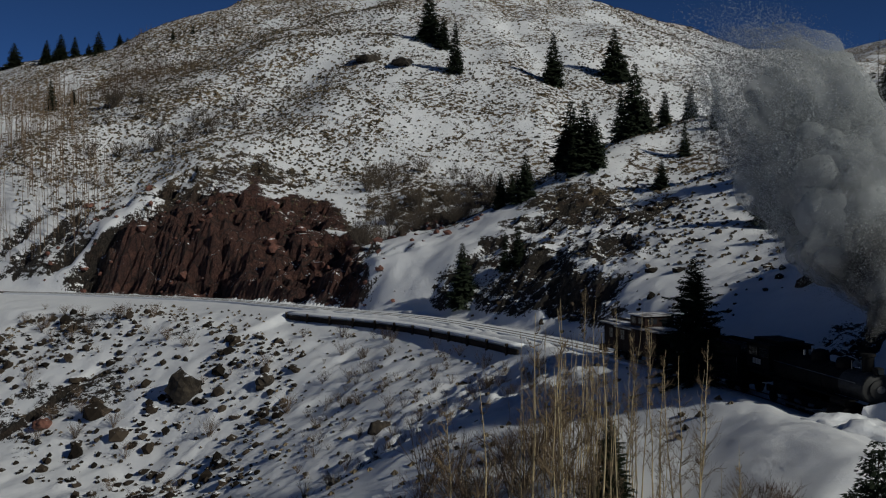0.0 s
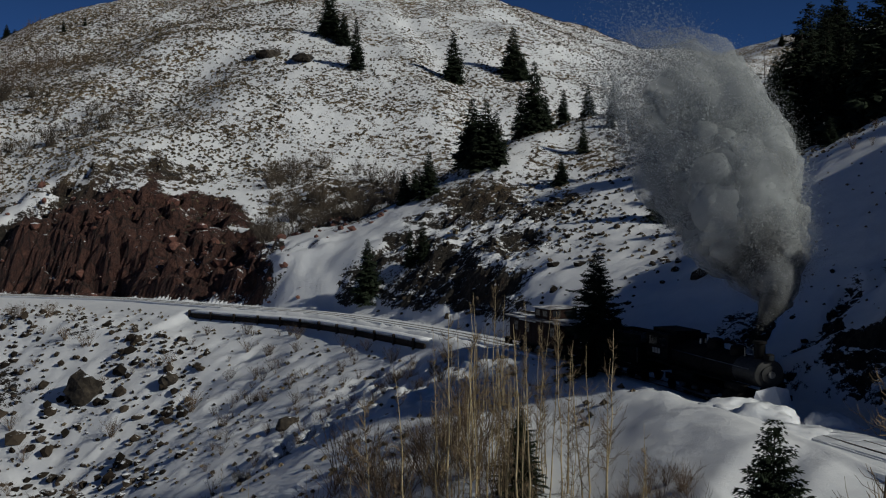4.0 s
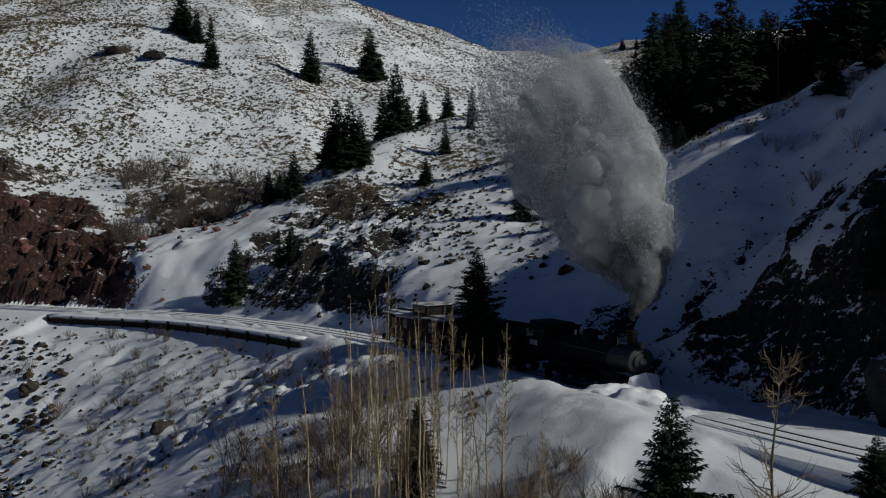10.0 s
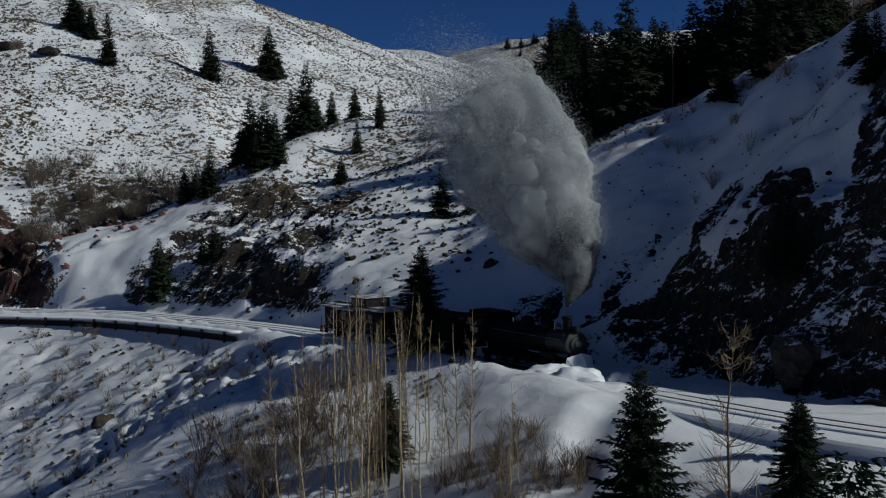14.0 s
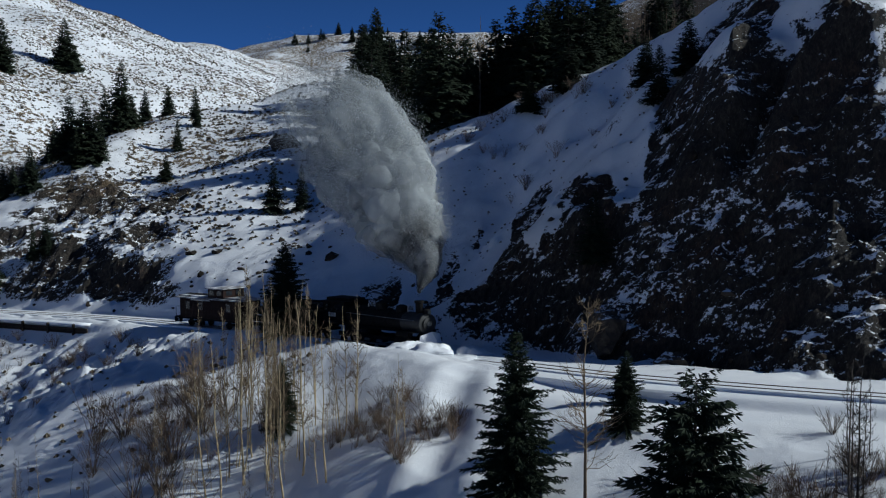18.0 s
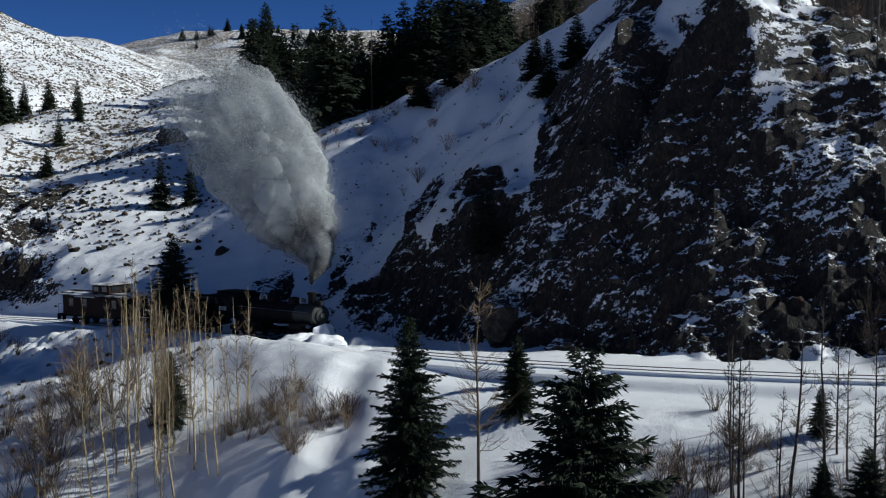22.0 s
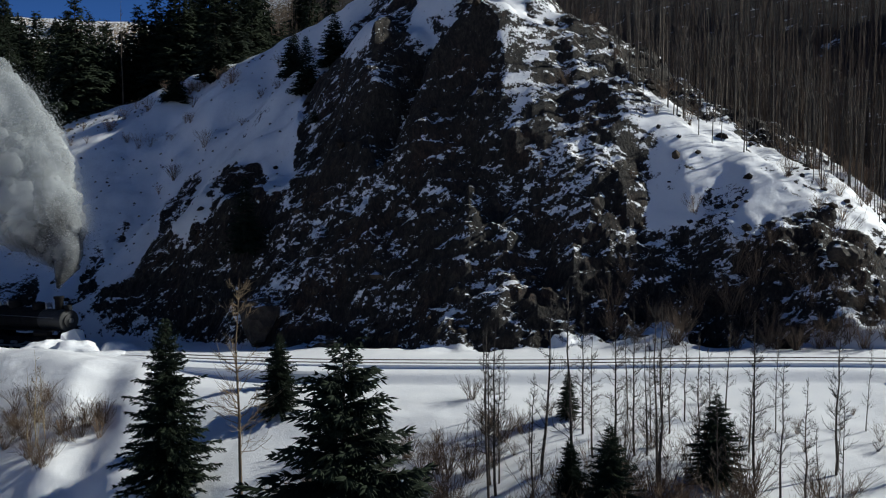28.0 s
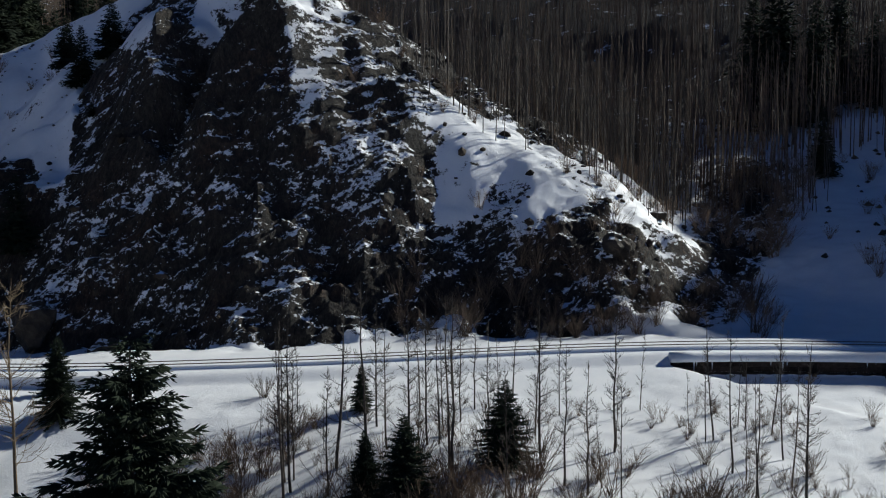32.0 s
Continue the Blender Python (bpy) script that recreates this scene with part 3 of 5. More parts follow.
# ---- the ground: one sheet out to the horizon, finer where the camera looks ----
def build_ground():
    turn = np.radians(np.concatenate([np.arange(-180, -30, 3.0), np.arange(-30, 96, 0.225), np.arange(96, 180, 3.0)]))
    reach = np.concatenate([[0.001], np.arange(1.0, 18.0, 1.0), 18 * (42 / 18) ** (np.arange(70) / 70), 42 * (115 / 42) ** (np.arange(330) / 330), 115 * (190 / 115) ** (np.arange(150) / 150),
                            190 * (700 / 190) ** (np.arange(130) / 130), 700 * (4200 / 700) ** (np.arange(15) / 14)])
    tt, rr = np.meshgrid(turn, reach)
    x, y = rr * np.sin(tt), rr * np.cos(tt)
    z = ground(x, y)
    nr, nt = x.shape
    co = np.stack([x, y, z], -1).reshape(-1, 3)
    i = np.arange(nr - 1)[:, None] * nt + np.arange(nt)[None, :]
    j = np.arange(nr - 1)[:, None] * nt + (np.arange(nt)[None, :] + 1) % nt
    quads = np.stack([i, i + nt, j + nt, j], -1).reshape(-1, 4)
    me = bpy.data.meshes.new("ground")
    me.vertices.add(len(co))
    me.vertices.foreach_set("co", co.ravel())
    me.loops.add(quads.size)
    me.loops.foreach_set("vertex_index", quads.ravel()[::1])
    me.polygons.add(len(quads))
    me.polygons.foreach_set("loop_start", np.arange(0, quads.size, 4))
    me.polygons.foreach_set("use_smooth", np.ones(len(quads), bool))
    me.update(calc_edges=True)
    me.flip_normals()
    s, u, zt = beside(co[:, 0], co[:, 1])
    w = np.maximum(-u, 0)
    px, py = co[:, 0], co[:, 1]
    red = ramp(s - 0.45 * u + 2 * fractal(px / 5, py / 5, 2, 40), 106, 115) * (1 - ramp(s + 1.1 * u, 172, 178)) * ramp(u, 2, 4) * (1 - ramp(u + 4 * fractal(px / 7, py / 7, 3, 48), 26, 30))
    scrub = 0.32 * ramp(fractal(px / 6, py / 6, 3, 37), -0.3, 0.4) * ramp(s, 140, 150) * (1 - ramp(s, 172, 180)) * ramp(s + 1.1 * u, 174, 182) * ramp(u, 12, 18) * (1 - ramp(u, 44, 58))
    hill = ramp(co[:, 1], 95, 150) * ramp(u, 12, 30) * (1 - ramp(co[:, 1], 700, 800)) * (1 - red)
    hill = hill * (1 - 0.9 * rockiness(px, py, s, u)) * (1 + 0.9 * ramp(co[:, 2], 42, 72) + 0.6 * (1 - ramp(px, -45, -5)) * ramp(co[:, 2], 4, 24))
    az, far = np.degrees(np.arctan2(co[:, 0], co[:, 1])), np.hypot(co[:, 0], co[:, 1])
    brush = ramp(az, 38, 46) * (1 - ramp(az, 72, 83)) * ramp(far, 106, 128) * (1 - ramp(far, 330, 420)) * ramp(co[:, 0] - 0.15 * co[:, 1], 84, 96)
    brush = np.maximum(np.maximum(brush, ramp(az, 60, 66) * (1 - ramp(az, 96, 104)) * ramp(far, 136, 152) * (1 - ramp(far, 330, 420))), scrub)
    for key, value in (("brushy", brush), ("redness", red), ("rocky", rockiness(co[:, 0], co[:, 1], s, u) - 0.8 * (1 - ramp(np.abs(u), 4, 6))), ("grassy", hill)):
        me.attributes.new(key, "FLOAT", "POINT").data.foreach_set("value", value.astype(np.float32))
    stony = rockiness(px, py, s, u) > 0.4
    me.polygons.foreach_set("use_smooth", ~stony[quads].all(axis=1))
    me.materials.append(GROUND)
    return tagged(new("ground", me), "snow-covered mountain slopes with dark rock and bare patches", "ground", kind="structure")


build_ground()


# ---- where the trees stand: x, y and the height of the tip ----
HILL_SPRUCES = [(43.3, 250.5, 35.7), (14.2, 278.1, 50.8), (17.8, 273.6, 43.1), (20.6, 250.6, 37.9), (58.4, 256.1, 37.5), (61.3, 258.5, 31.5), (-77.3, 260.0, 25.5), (-74.2, 266.2, 24.1), (-117.6, 360.5, 48.8), (-88.6, 324.8, 43.2), (-63.1, 318.7, 47.3), (-57.7, 321.6, 48.8)]
GULLY_SPRUCES = [(20.0, 132.5, -7.2), (29.0, 151.9, 4.0), (27.4, 155.5, 1.2), (25.7, 154.0, 1.5), (25.0, 131.5, -6.0), (26.5, 131.2, -5.2)]
SPUR_SPRUCES = [(35.9, 158.0, 11.9), (36.9, 172.1, 8.4), (37.3, 154.3, 11.3), (38.6, 153.2, 9.7), (46.3, 177.0, 15.1), (35.6, 152.7, 6.3), (51.5, 154.9, 8.7), (45.9, 143.8, 2.9), (60.1, 170.8, 15.1), (53.8, 178.5, 15.1), (58.1, 164.4, 11.5), (47.3, 170.2, 18.8), (58.2, 179.4, 15.9), (49.4, 171.7, 13.4)]
SHELF_SPRUCES = [(50.8, 117.0, 1.6), (53.7, 114.9, 1.4), (63.3, 125.1, 11.1), (63.9, 121.6, 7.7), (64.6, 119.1, 5.6), (67.1, 120.1, 5.0), (63.5, 128.3, 3.6), (61.5, 118.3, 3.3)]
RIDGE_SPRUCES = [(72.1, 129.7, 19.6), (78.5, 131.8, 18.2), (75.0, 116.3, 22.3), (86.4, 138.7, 21.7), (95.3, 138.8, 23.3), (82.6, 123.3, 17.3), (87.3, 119.9, 23.0), (85.6, 121.1, 19.3), (89.3, 118.5, 25.0), (88.7, 112.5, 25.4), (96.7, 125.3, 23.7), (95.0, 113.8, 28.6), (103.0, 126.8, 28.0), (103.5, 119.8, 29.6), (99.3, 110.1, 30.1), (93.5, 166.2, 26.7), (93.1, 155.1, 26.2), (100.2, 174.0, 24.3), (102.8, 166.9, 24.3), (76.6, 144.3, 17.9), (81.6, 158.7, 18.6), (86.4, 150.4, 19.1), (71.0, 130.4, 13.1), (72.0, 124.0, 12.7), (77.3, 126.6, 14.0)]
SLOPE_SPRUCES = [(73.7, 94.5, 11.9), (65.2, 108.3, 5.9), (77.6, 91.9, 15.7), (68.2, 68.0, 12.3), (71.5, 67.4, 15.0), (72.2, 73.8, 14.2), (63.0, 61.8, 4.9), (53.3, 60.1, -1.0)]
NEAR_SPRUCES = [(29.0, 38.6, -7.6), (22.9, 21.3, -6.0), (36.5, 38.7, -9.3), (39.5, 15.2, -9.9), (43.7, 24.9, -10.7), (35.9, 20.3, -11.9), (33.3, 75.4, -5.3), (35.1, 19.7, -11.8), (34.1, 17.4, -10.5), (39.6, 42.1, -10.6), (28.4, 22.6, -12.4), (-11.9, 81.7, -26.7), (25.4, 58.6, -11.6)]
EAST_SPRUCES = [(116.2, 8.9, 6.5), (141, 17, 26), (146, 21, 24), (139, 12, 22), (142, 5, 20), (150, 10, 26)]
FIELD_ASPENS = [(30.4, 34.9, -6.4), (34.9, 23.8, -8.2), (36.8, 24.5, -10.1), (37.9, 22.9, -7.0), (36.9, 20.7, -6.5), (42.3, 23.2, -8.1), (39.9, 21.3, -8.7), (38.7, 19.4, -7.7), (45.1, 22.2, -9.6), (40.8, 19.6, -7.3), (36.7, 16.5, -6.7), (44.2, 19.5, -9.2), (39.2, 15.9, -8.2), (43.7, 15.3, -9.1), (41.0, 14.0, -7.2), (38.5, 12.1, -8.8), (37.8, 10.9, -9.3), (42.9, 11.2, -7.1), (42.1, 5.8, -8.2), (39.2, 4.4, -9.4), (41.4, 3.3, -9.5), (36.6, 24.8, -9.4), (46.3, 19.6, -10.8), (48.9, 18.5, -9.6), (38.5, 2.4, -8.0), (36.0, 22.2, -10.2), (36.0, 24.1, -8.2), (38.5, 17.4, -7.1), (41.0, 19.1, -8.8)]
BANK_ASPENS = [(24.6, 50.8, -8.7), (27.3, 53.9, -7.9), (28.4, 54.2, -7.3), (27.8, 48.8, -11.0), (28.2, 48.5, -11.7), (26.8, 54.2, -11.2), (27.5, 54.5, -8.5), (28.4, 54.0, -8.4), (28.4, 49.4, -10.2), (28.6, 48.7, -10.8), (24.2, 53.2, -6.9), (21.8, 56.4, -6.4), (23.1, 58.1, -6.4), (19.9, 55.1, -9.3), (22.5, 51.8, -7.9), (27.6, 58.3, -8.3), (18.5, 53.4, -9.6), (21.4, 57.7, -10.1)]


# ---- building helpers ----
class Kit:
    """Collects faces for one mesh."""

    def __init__(self):
        self.v, self.f, self.n = [], [], 0

    def take(self, verts, faces):
        verts = np.asarray(verts, float)
        self.v.append(verts)
        self.f.extend(tuple(i + self.n for i in face) for face in faces)
        self.n += len(verts)
        return self

    def tube(self, points, radii, sides=6, caps=True):
        p = np.array(points, float)
        r = np.broadcast_to(np.array(radii, float), (len(p),))
        way = np.gradient(p, axis=0)
        way /= np.linalg.norm(way, axis=1)[:, None] + 1e-9
        ref = np.array([0, 0, 1.0]) if abs(way[0][2]) < 0.9 else np.array([1.0, 0, 0])
        a = np.cross(way, ref)
        a /= np.linalg.norm(a, axis=1)[:, None] + 1e-9
        b = np.cross(way, a)
        t = np.arange(sides) * 2 * np.pi / sides
        ring = p[:, None] + r[:, None, None] * (np.cos(t)[None, :, None] * a[:, None] + np.sin(t)[None, :, None] * b[:, None])
        faces = [(k * sides + i, k * sides + (i + 1) % sides, (k + 1) * sides + (i + 1) % sides, (k + 1) * sides + i) for k in range(len(p) - 1) for i in range(sides)]
        if caps:
            faces += [tuple(range(sides))[::-1], tuple((len(p) - 1) * sides + i for i in range(sides))]
        return self.take(ring.reshape(-1, 3), faces)

    def box(self, x, y, z, dx, dy, dz, bevel=0.0, turn=0.0):
        """Centre and size; bevel chamfers the upright and level edges."""
        hx, hy, hz, e = dx / 2, dy / 2, dz / 2, bevel
        if e > 0:
            out = [(hx - e, hy), (hx, hy - e), (hx, -hy + e), (hx - e, -hy), (-hx + e, -hy), (-hx, -hy + e), (-hx, hy - e), (-hx + e, hy)]
            levels = [(-hz, e), (-hz + e, 0), (hz - e, 0), (hz, e)]
        else:
            out = [(hx, hy), (hx, -hy), (-hx, -hy), (-hx, hy)]
            levels = [(-hz, 0), (hz, 0)]
        m = len(out)
        c, s = math.cos(turn), math.sin(turn)
        v = []
        for h, i in levels:
            for px, py in out:
                px, py = px * (1 - i / hx), py * (1 - i / hy)
                v.append((x + c * px - s * py, y + s * px + c * py, z + h))
        f = [(k * m + (i + 1) % m, k * m + i, (k + 1) * m + i, (k + 1) * m + (i + 1) % m)[::-1] for k in range(len(levels) - 1) for i in range(m)]
        f += [tuple(range(m)), tuple(range((len(levels) - 1) * m, len(levels) * m))[::-1]]
        return self.take(v, f)

    def lathe(self, profile, sides=16, at=(0, 0, 0), axis="z"):
        """Turned solid: (radius, height) pairs along an axis."""
        v = []
        for r, h in profile:
            for i in range(sides):
                t = 2 * math.pi * i / sides
                p = (r * math.cos(t), r * math.sin(t), h)
                if axis == "x":
                    p = (h, p[0], p[1])
                elif axis == "y":
                    p = (p[1], h, p[0])
                v.append((p[0] + at[0], p[1] + at[1], p[2] + at[2]))
        f = [(k * sides + i, k * sides + (i + 1) % sides, (k + 1) * sides + (i + 1) % sides, (k + 1) * sides + i) for k in range(len(profile) - 1) for i in range(sides)]
        f += [tuple(range(sides))[::-1], tuple((len(profile) - 1) * sides + i for i in range(sides))]
        return self.take(v, f)

    def prism(self, outline, y0, y1):
        """An outline in x and z, drawn out from y0 to y1."""
        m = len(outline)
        v = [(x, y0, z) for x, z in outline] + [(x, y1, z) for x, z in outline]
        f = [(i, (i + 1) % m, m + (i + 1) % m, m + i) for i in range(m)] + [tuple(range(m))[::-1], tuple(range(m, 2 * m))]
        return self.take(v, f)

    def rock(self, at, size, seed, sub=2, jag=0.35):
        """An angular lump."""
        v, f = BALLS[sub]
        r = np.random.default_rng(seed)
        n = r.normal(size=(7, 3))
        n /= np.linalg.norm(n, axis=1)[:, None]
        cut = r.uniform(0.55, 0.95, 7)
        d = np.min(np.where(v @ n.T > 0.15, cut / np.maximum(v @ n.T, 0.15), 9), axis=1)
        d = np.minimum(d, 1.15) * (1 + jag * 0.3 * r.normal(size=len(v)) * 0.5)
        t = r.uniform(0, 6.28)
        p = v * d[:, None] * np.asarray(size)
        p = np.stack([p[:, 0] * math.cos(t) - p[:, 1] * math.sin(t), p[:, 0] * math.sin(t) + p[:, 1] * math.cos(t), p[:, 2]], -1)
        return self.take(p + np.asarray(at), f)

    def mesh(self, name, mat, smooth=False):
        me = bpy.data.meshes.new(name)
        me.from_pydata(np.vstack(self.v).tolist() if self.v else [], [], self.f)
        if smooth:
            me.polygons.foreach_set("use_smooth", np.ones(len(me.polygons), bool))
        me.materials.append(mat)
        me.update()
        return me


def ball(sub):
    bm = bmesh.new()
    bmesh.ops.create_icosphere(bm, subdivisions=sub, radius=1)
    bm.verts.ensure_lookup_table()
    v = np.array([x.co[:] for x in bm.verts])
    f = [tuple(x.index for x in p.verts) for p in bm.faces]
    bm.free()
    return v, f


BALLS = {k: ball(k) for k in (1, 2, 3, 4)}


def part(name, kit, mat, parent, label="", smooth=False):
    """One mesh object under a thing or a part."""
    me = kit if isinstance(kit, bpy.types.Mesh) else kit.mesh(name, mat, smooth)
    ob = new(name, me)
    ob.parent = parent
    return tagged(ob, label)


def thing(name, label, category, group=""):
    return tagged(new(name), label, category, group)


def height(x, y):
    return float(ground(np.array([x]), np.array([y]))[0])


# ---- spruces ----
def spruce(seed, tall=10.0, wide=0.19, bare=0.04, gaps=0.12, fine=1.0):
    """A spruce of that height: drooping whorls of sprays round a tapered trunk; fine sets how many sprays."""
    r = np.random.default_rng(seed)
    base = new("spruce")
    trunk = Kit().tube([(0, 0, -0.5), (0.03, 0.02, tall * 0.4), (0, 0, tall * 0.97)], [tall * 0.014, tall * 0.009, 0.01], 7)
    part("trunk", trunk, BARK, base)
    quads, big = [], 1.0 / math.sqrt(fine)
    z = tall * bare
    while z < tall * 0.985:
        k = 1 - z / tall
        reach = tall * wide * (k ** 0.85) * (r.uniform(0.6, 1.2) if fine > 1 else r.uniform(0.8, 1.15)) + 0.1
        count = int(((9 if fine > 1 else 6) + 6 * k) * min(1, 0.55 + 0.45 * fine))
        turn = r.uniform(0, 6.28)
        for i in range(count):
            if r.random() < gaps:
                continue
            a = turn + 6.283 * i / count + r.normal(0, 0.2)
            length = reach * (r.uniform(0.5, 1.25) if fine > 1 else r.uniform(0.65, 1.15))
            zb = z + tall * 0.014 * r.normal()
            rise = 0.45 - 0.75 * k + r.normal(0, 0.2 if fine > 1 else 0.1)
            d = np.array([math.cos(a), math.sin(a), 0])
            side = np.array([-d[1], d[0], 0])
            n = max(2, int(length / 0.2 * fine))
            sides = [-1.0, 1.0, 0.0, -0.5, 0.6] if fine > 1 else [-1.0, 1.0, 0.0]
            q = np.repeat((np.arange(n) + 0.7) / n, len(sides))[:, None]
            way = np.tile(sides, n)[:, None]
            m = len(q)
            at = d * length * q + np.array([0, 0, 1.0]) * (zb + length * (rise * q - 0.22 * q * q + 0.14 * q ** 3))
            spray = (length * ((0.2 - 0.08 * q) if fine > 1 else (0.36 - 0.2 * q)) * r.uniform(0.6, 1.4, (m, 1)) + 0.09) * (1.0 if fine > 1 else min(big, 1.5))
            spray = np.minimum(spray, 0.26) if fine > 1 else spray
            dirn = d * r.uniform(0.6, 1.0, (m, 1)) + side * way * r.uniform(0.5, 0.95, (m, 1))
            dirn[:, 2] += r.normal(0, 0.4, m)
            dirn /= np.linalg.norm(dirn, axis=1)[:, None]
            tip = at + dirn * spray - np.array([0, 0, 1.0]) * spray * r.uniform(0.1, 0.55, (m, 1))
            flat = np.stack([dirn[:, 1], -dirn[:, 0], 0 * dirn[:, 0]], -1) * spray * r.uniform(0.22, 0.36, (m, 1)) * (1.2 if fine <= 1 else 0.5)
            lift = np.array([0, 0, 0.1]) * spray
            mid = 0.5 * (at + tip)
            quads.append(np.stack([at, mid + flat - lift, tip, mid - flat - lift, mid + lift], 1).reshape(-1, 3))
        z += tall * (0.012 + 0.017 * k) * r.uniform(0.8, 1.2) * min(big, 1.6)
    v = np.vstack(quads)
    crown = Kit().take(v, [f for i in range(0, len(v), 5) for f in ((i, i + 1, i + 4), (i + 1, i + 2, i + 4), (i + 2, i + 3, i + 4), (i + 3, i, i + 4))])
    part("crown", crown, NEEDLES, base)
    return base


def plant(model, tall, x, y, top, r, label, category, group, sink=0.15, z=None, slim=1.0, lean=0.0):
    z = height(x, y) if z is None else z
    k = max(top - z, 1.2) / tall
    w = k * r.uniform(0.88, 1.12) * slim
    m = Matrix.Translation((x, y, z - sink)) @ Matrix.Rotation(lean * r.normal(), 4, "X") @ Matrix.Rotation(lean * r.normal(), 4, "Y") @ Matrix.Rotation(r.uniform(0, 6.28), 4, "Z") @ Matrix.Diagonal((w, w, k, 1))
    return tagged(copy_thing(model, m), label, category, group)


RNG = np.random.default_rng(11)
SPRUCES = [spruce(s, 10.0, w, b, g, 0.75) for s, w, b, g in ((1, 0.19, 0.03, 0.04), (2, 0.22, 0.05, 0.06), (3, 0.17, 0.04, 0.05), (4, 0.24, 0.03, 0.1))]
BUSHY = spruce(8, 10.0, 0.29, 0.02, 0.38, 2.3)
NARROW = [spruce(9, 10.0, 0.24, 0.02, 0.16, 1.9), spruce(10, 10.0, 0.22, 0.02, 0.2, 1.7)]
for places, label, group in ((HILL_SPRUCES, "dark green spruce on the open snowy hill", "spruces on the hill"),
                             (GULLY_SPRUCES, "dark green spruce in the snowy gully above the track", "spruces in the gully"),
                             (SPUR_SPRUCES, "dark green spruce along the crest of the snowy spur", "spruces on the spur"),
                             (SHELF_SPRUCES, "dark green spruce on the sunlit snow shelf", "spruces on the shelf"),
                             (RIDGE_SPRUCES, "tall dark spruce of the wood behind the ridge", "spruces behind the ridge"),
                             (SLOPE_SPRUCES, "dark green spruce on the shaded rocky slope", "spruces on the slope"),
                             (EAST_SPRUCES, "dark green spruce on the shaded eastern hillside", "spruces on the east side")):
    for x, y, top in places:
        plant(SPRUCES[RNG.integers(4)], 10.0, x, y, top, RNG, label, "conifer tree", group, slim=1.45 if places is RIDGE_SPRUCES else 1.75 if places is SLOPE_SPRUCES else 1.3)
for k, (x, y, top) in enumerate(NEAR_SPRUCES):
    plant(BUSHY if k == 1 else NARROW[k % 2], 10.0, x, y, top, RNG,
          "broad bushy dark spruce with ragged branches" if k == 1 else "dark green spruce with drooping branches standing in snow" if k in (0, 6) else "small young spruce standing in snow",
          "conifer tree", "spruces below the track", slim=1.35 if k == 0 else 1.6 if k == 1 else 1.5 if k == 6 else 1.75 if k == 3 else 1.3)
# the rest of the wood behind the ridge, and dotted along the far skyline
for k in range(110):
    x, y = RNG.uniform(78, 140), RNG.uniform(100, 205)
    if x + 0.4 * y < 122 or x * 0.75 + 8 > y or math.atan2(x, y) < radians(28.5):
        continue
    plant(SPRUCES[k % 4], 10.0, x, y, height(x, y) + RNG.uniform(10, 19), RNG, "tall dark spruce of the wood behind the ridge", "conifer tree", "spruces behind the ridge", slim=1.3)
for k in range(46):
    t = RNG.uniform(0, 1)
    x, y = (-160 + 75 * t, 362 + RNG.uniform(-14, 6)) if k < 18 else (245 + 140 * t, 570 - 95 * t + RNG.uniform(-40, -6))
    plant(SPRUCES[k % 4], 10.0, x, y, height(x, y) + RNG.uniform(4, 9), RNG, "far dark spruce on the skyline", "conifer tree", "spruces on the skyline", slim=1.6)


# ---- bare aspens ----
def off_track(x, y):
    return abs(float(beside(np.array([x]), np.array([y]))[1][0])) > 7


def aspen(seed, tall=9.0, bend=0.25, limbs=26, bark=None, spread=1.0):
    r = np.random.default_rng(seed)
    base = new("aspen")
    n = 8
    lean = np.cumsum(r.normal(0, bend / 4, (n, 2)), axis=0)
    line = np.column_stack([lean[:, 0], lean[:, 1], np.linspace(-0.4, tall, n)])
    line[0, :2] = 0
    radius = np.linspace(0.08, 0.01, n)
    part("trunk", Kit().tube(line, radius, 7), bark or ASPEN_BARK, base)
    twigs = Kit()
    for k in range(limbs):
        q = r.uniform(0.22, 0.95)
        at = np.array([np.interp(q * tall, line[:, 2], line[:, i]) for i in range(3)])
        a, up = r.uniform(0, 6.28), r.uniform(0.2, 0.85)
        length = (0.3 + 0.95 * (1 - q)) * r.uniform(0.5, 1.3) * spread
        d = np.array([math.cos(a), math.sin(a), up])
        d /= np.linalg.norm(d)
        mid = at + d * length * 0.5 + r.normal(0, 0.05, 3)
        end = at + d * length + np.array([0, 0, length * 0.22])
        twigs.tube([at, mid, end], [0.022, 0.013, 0.006], 3, False)
        for j in range(6):
            f = r.uniform(0.25, 1)
            p = at + (end - at) * f
            e = d + r.normal(0, 0.5, 3)
            twigs.tube([p, p + e * length * 0.3, p + e * length * 0.45 + np.array([0, 0, 0.12])], [0.009, 0.007, 0.004], 3, False)
    part("crown", twigs, bark or PALE_TWIGS, base)
    return base


ASPENS = [aspen(20 + k, 9.0, 0.42, 20 + 4 * k) for k in range(6)]
DARK_ASPENS = [aspen(30 + k, 9.0, 0.22, 26 + 6 * k, DARK_BARK, 0.75) for k in range(5)]
SNAG = aspen(41, 9.0, 0.12, 14, DARK_BARK, 0.4)
LONE = aspen(52, 9.0, 0.2, 56, PALE_TWIGS, 1.25)
for k, (x, y, top) in enumerate(FIELD_ASPENS):
    z = height(x, y)
    plant(DARK_ASPENS[RNG.integers(5)] if k else LONE, 9.0, x, y, max(top + 0.9, z + 5), RNG, "slender dark leafless tree standing in the snowfield", "bare tree", "aspens in the snowfield", z=z, slim=1.05)
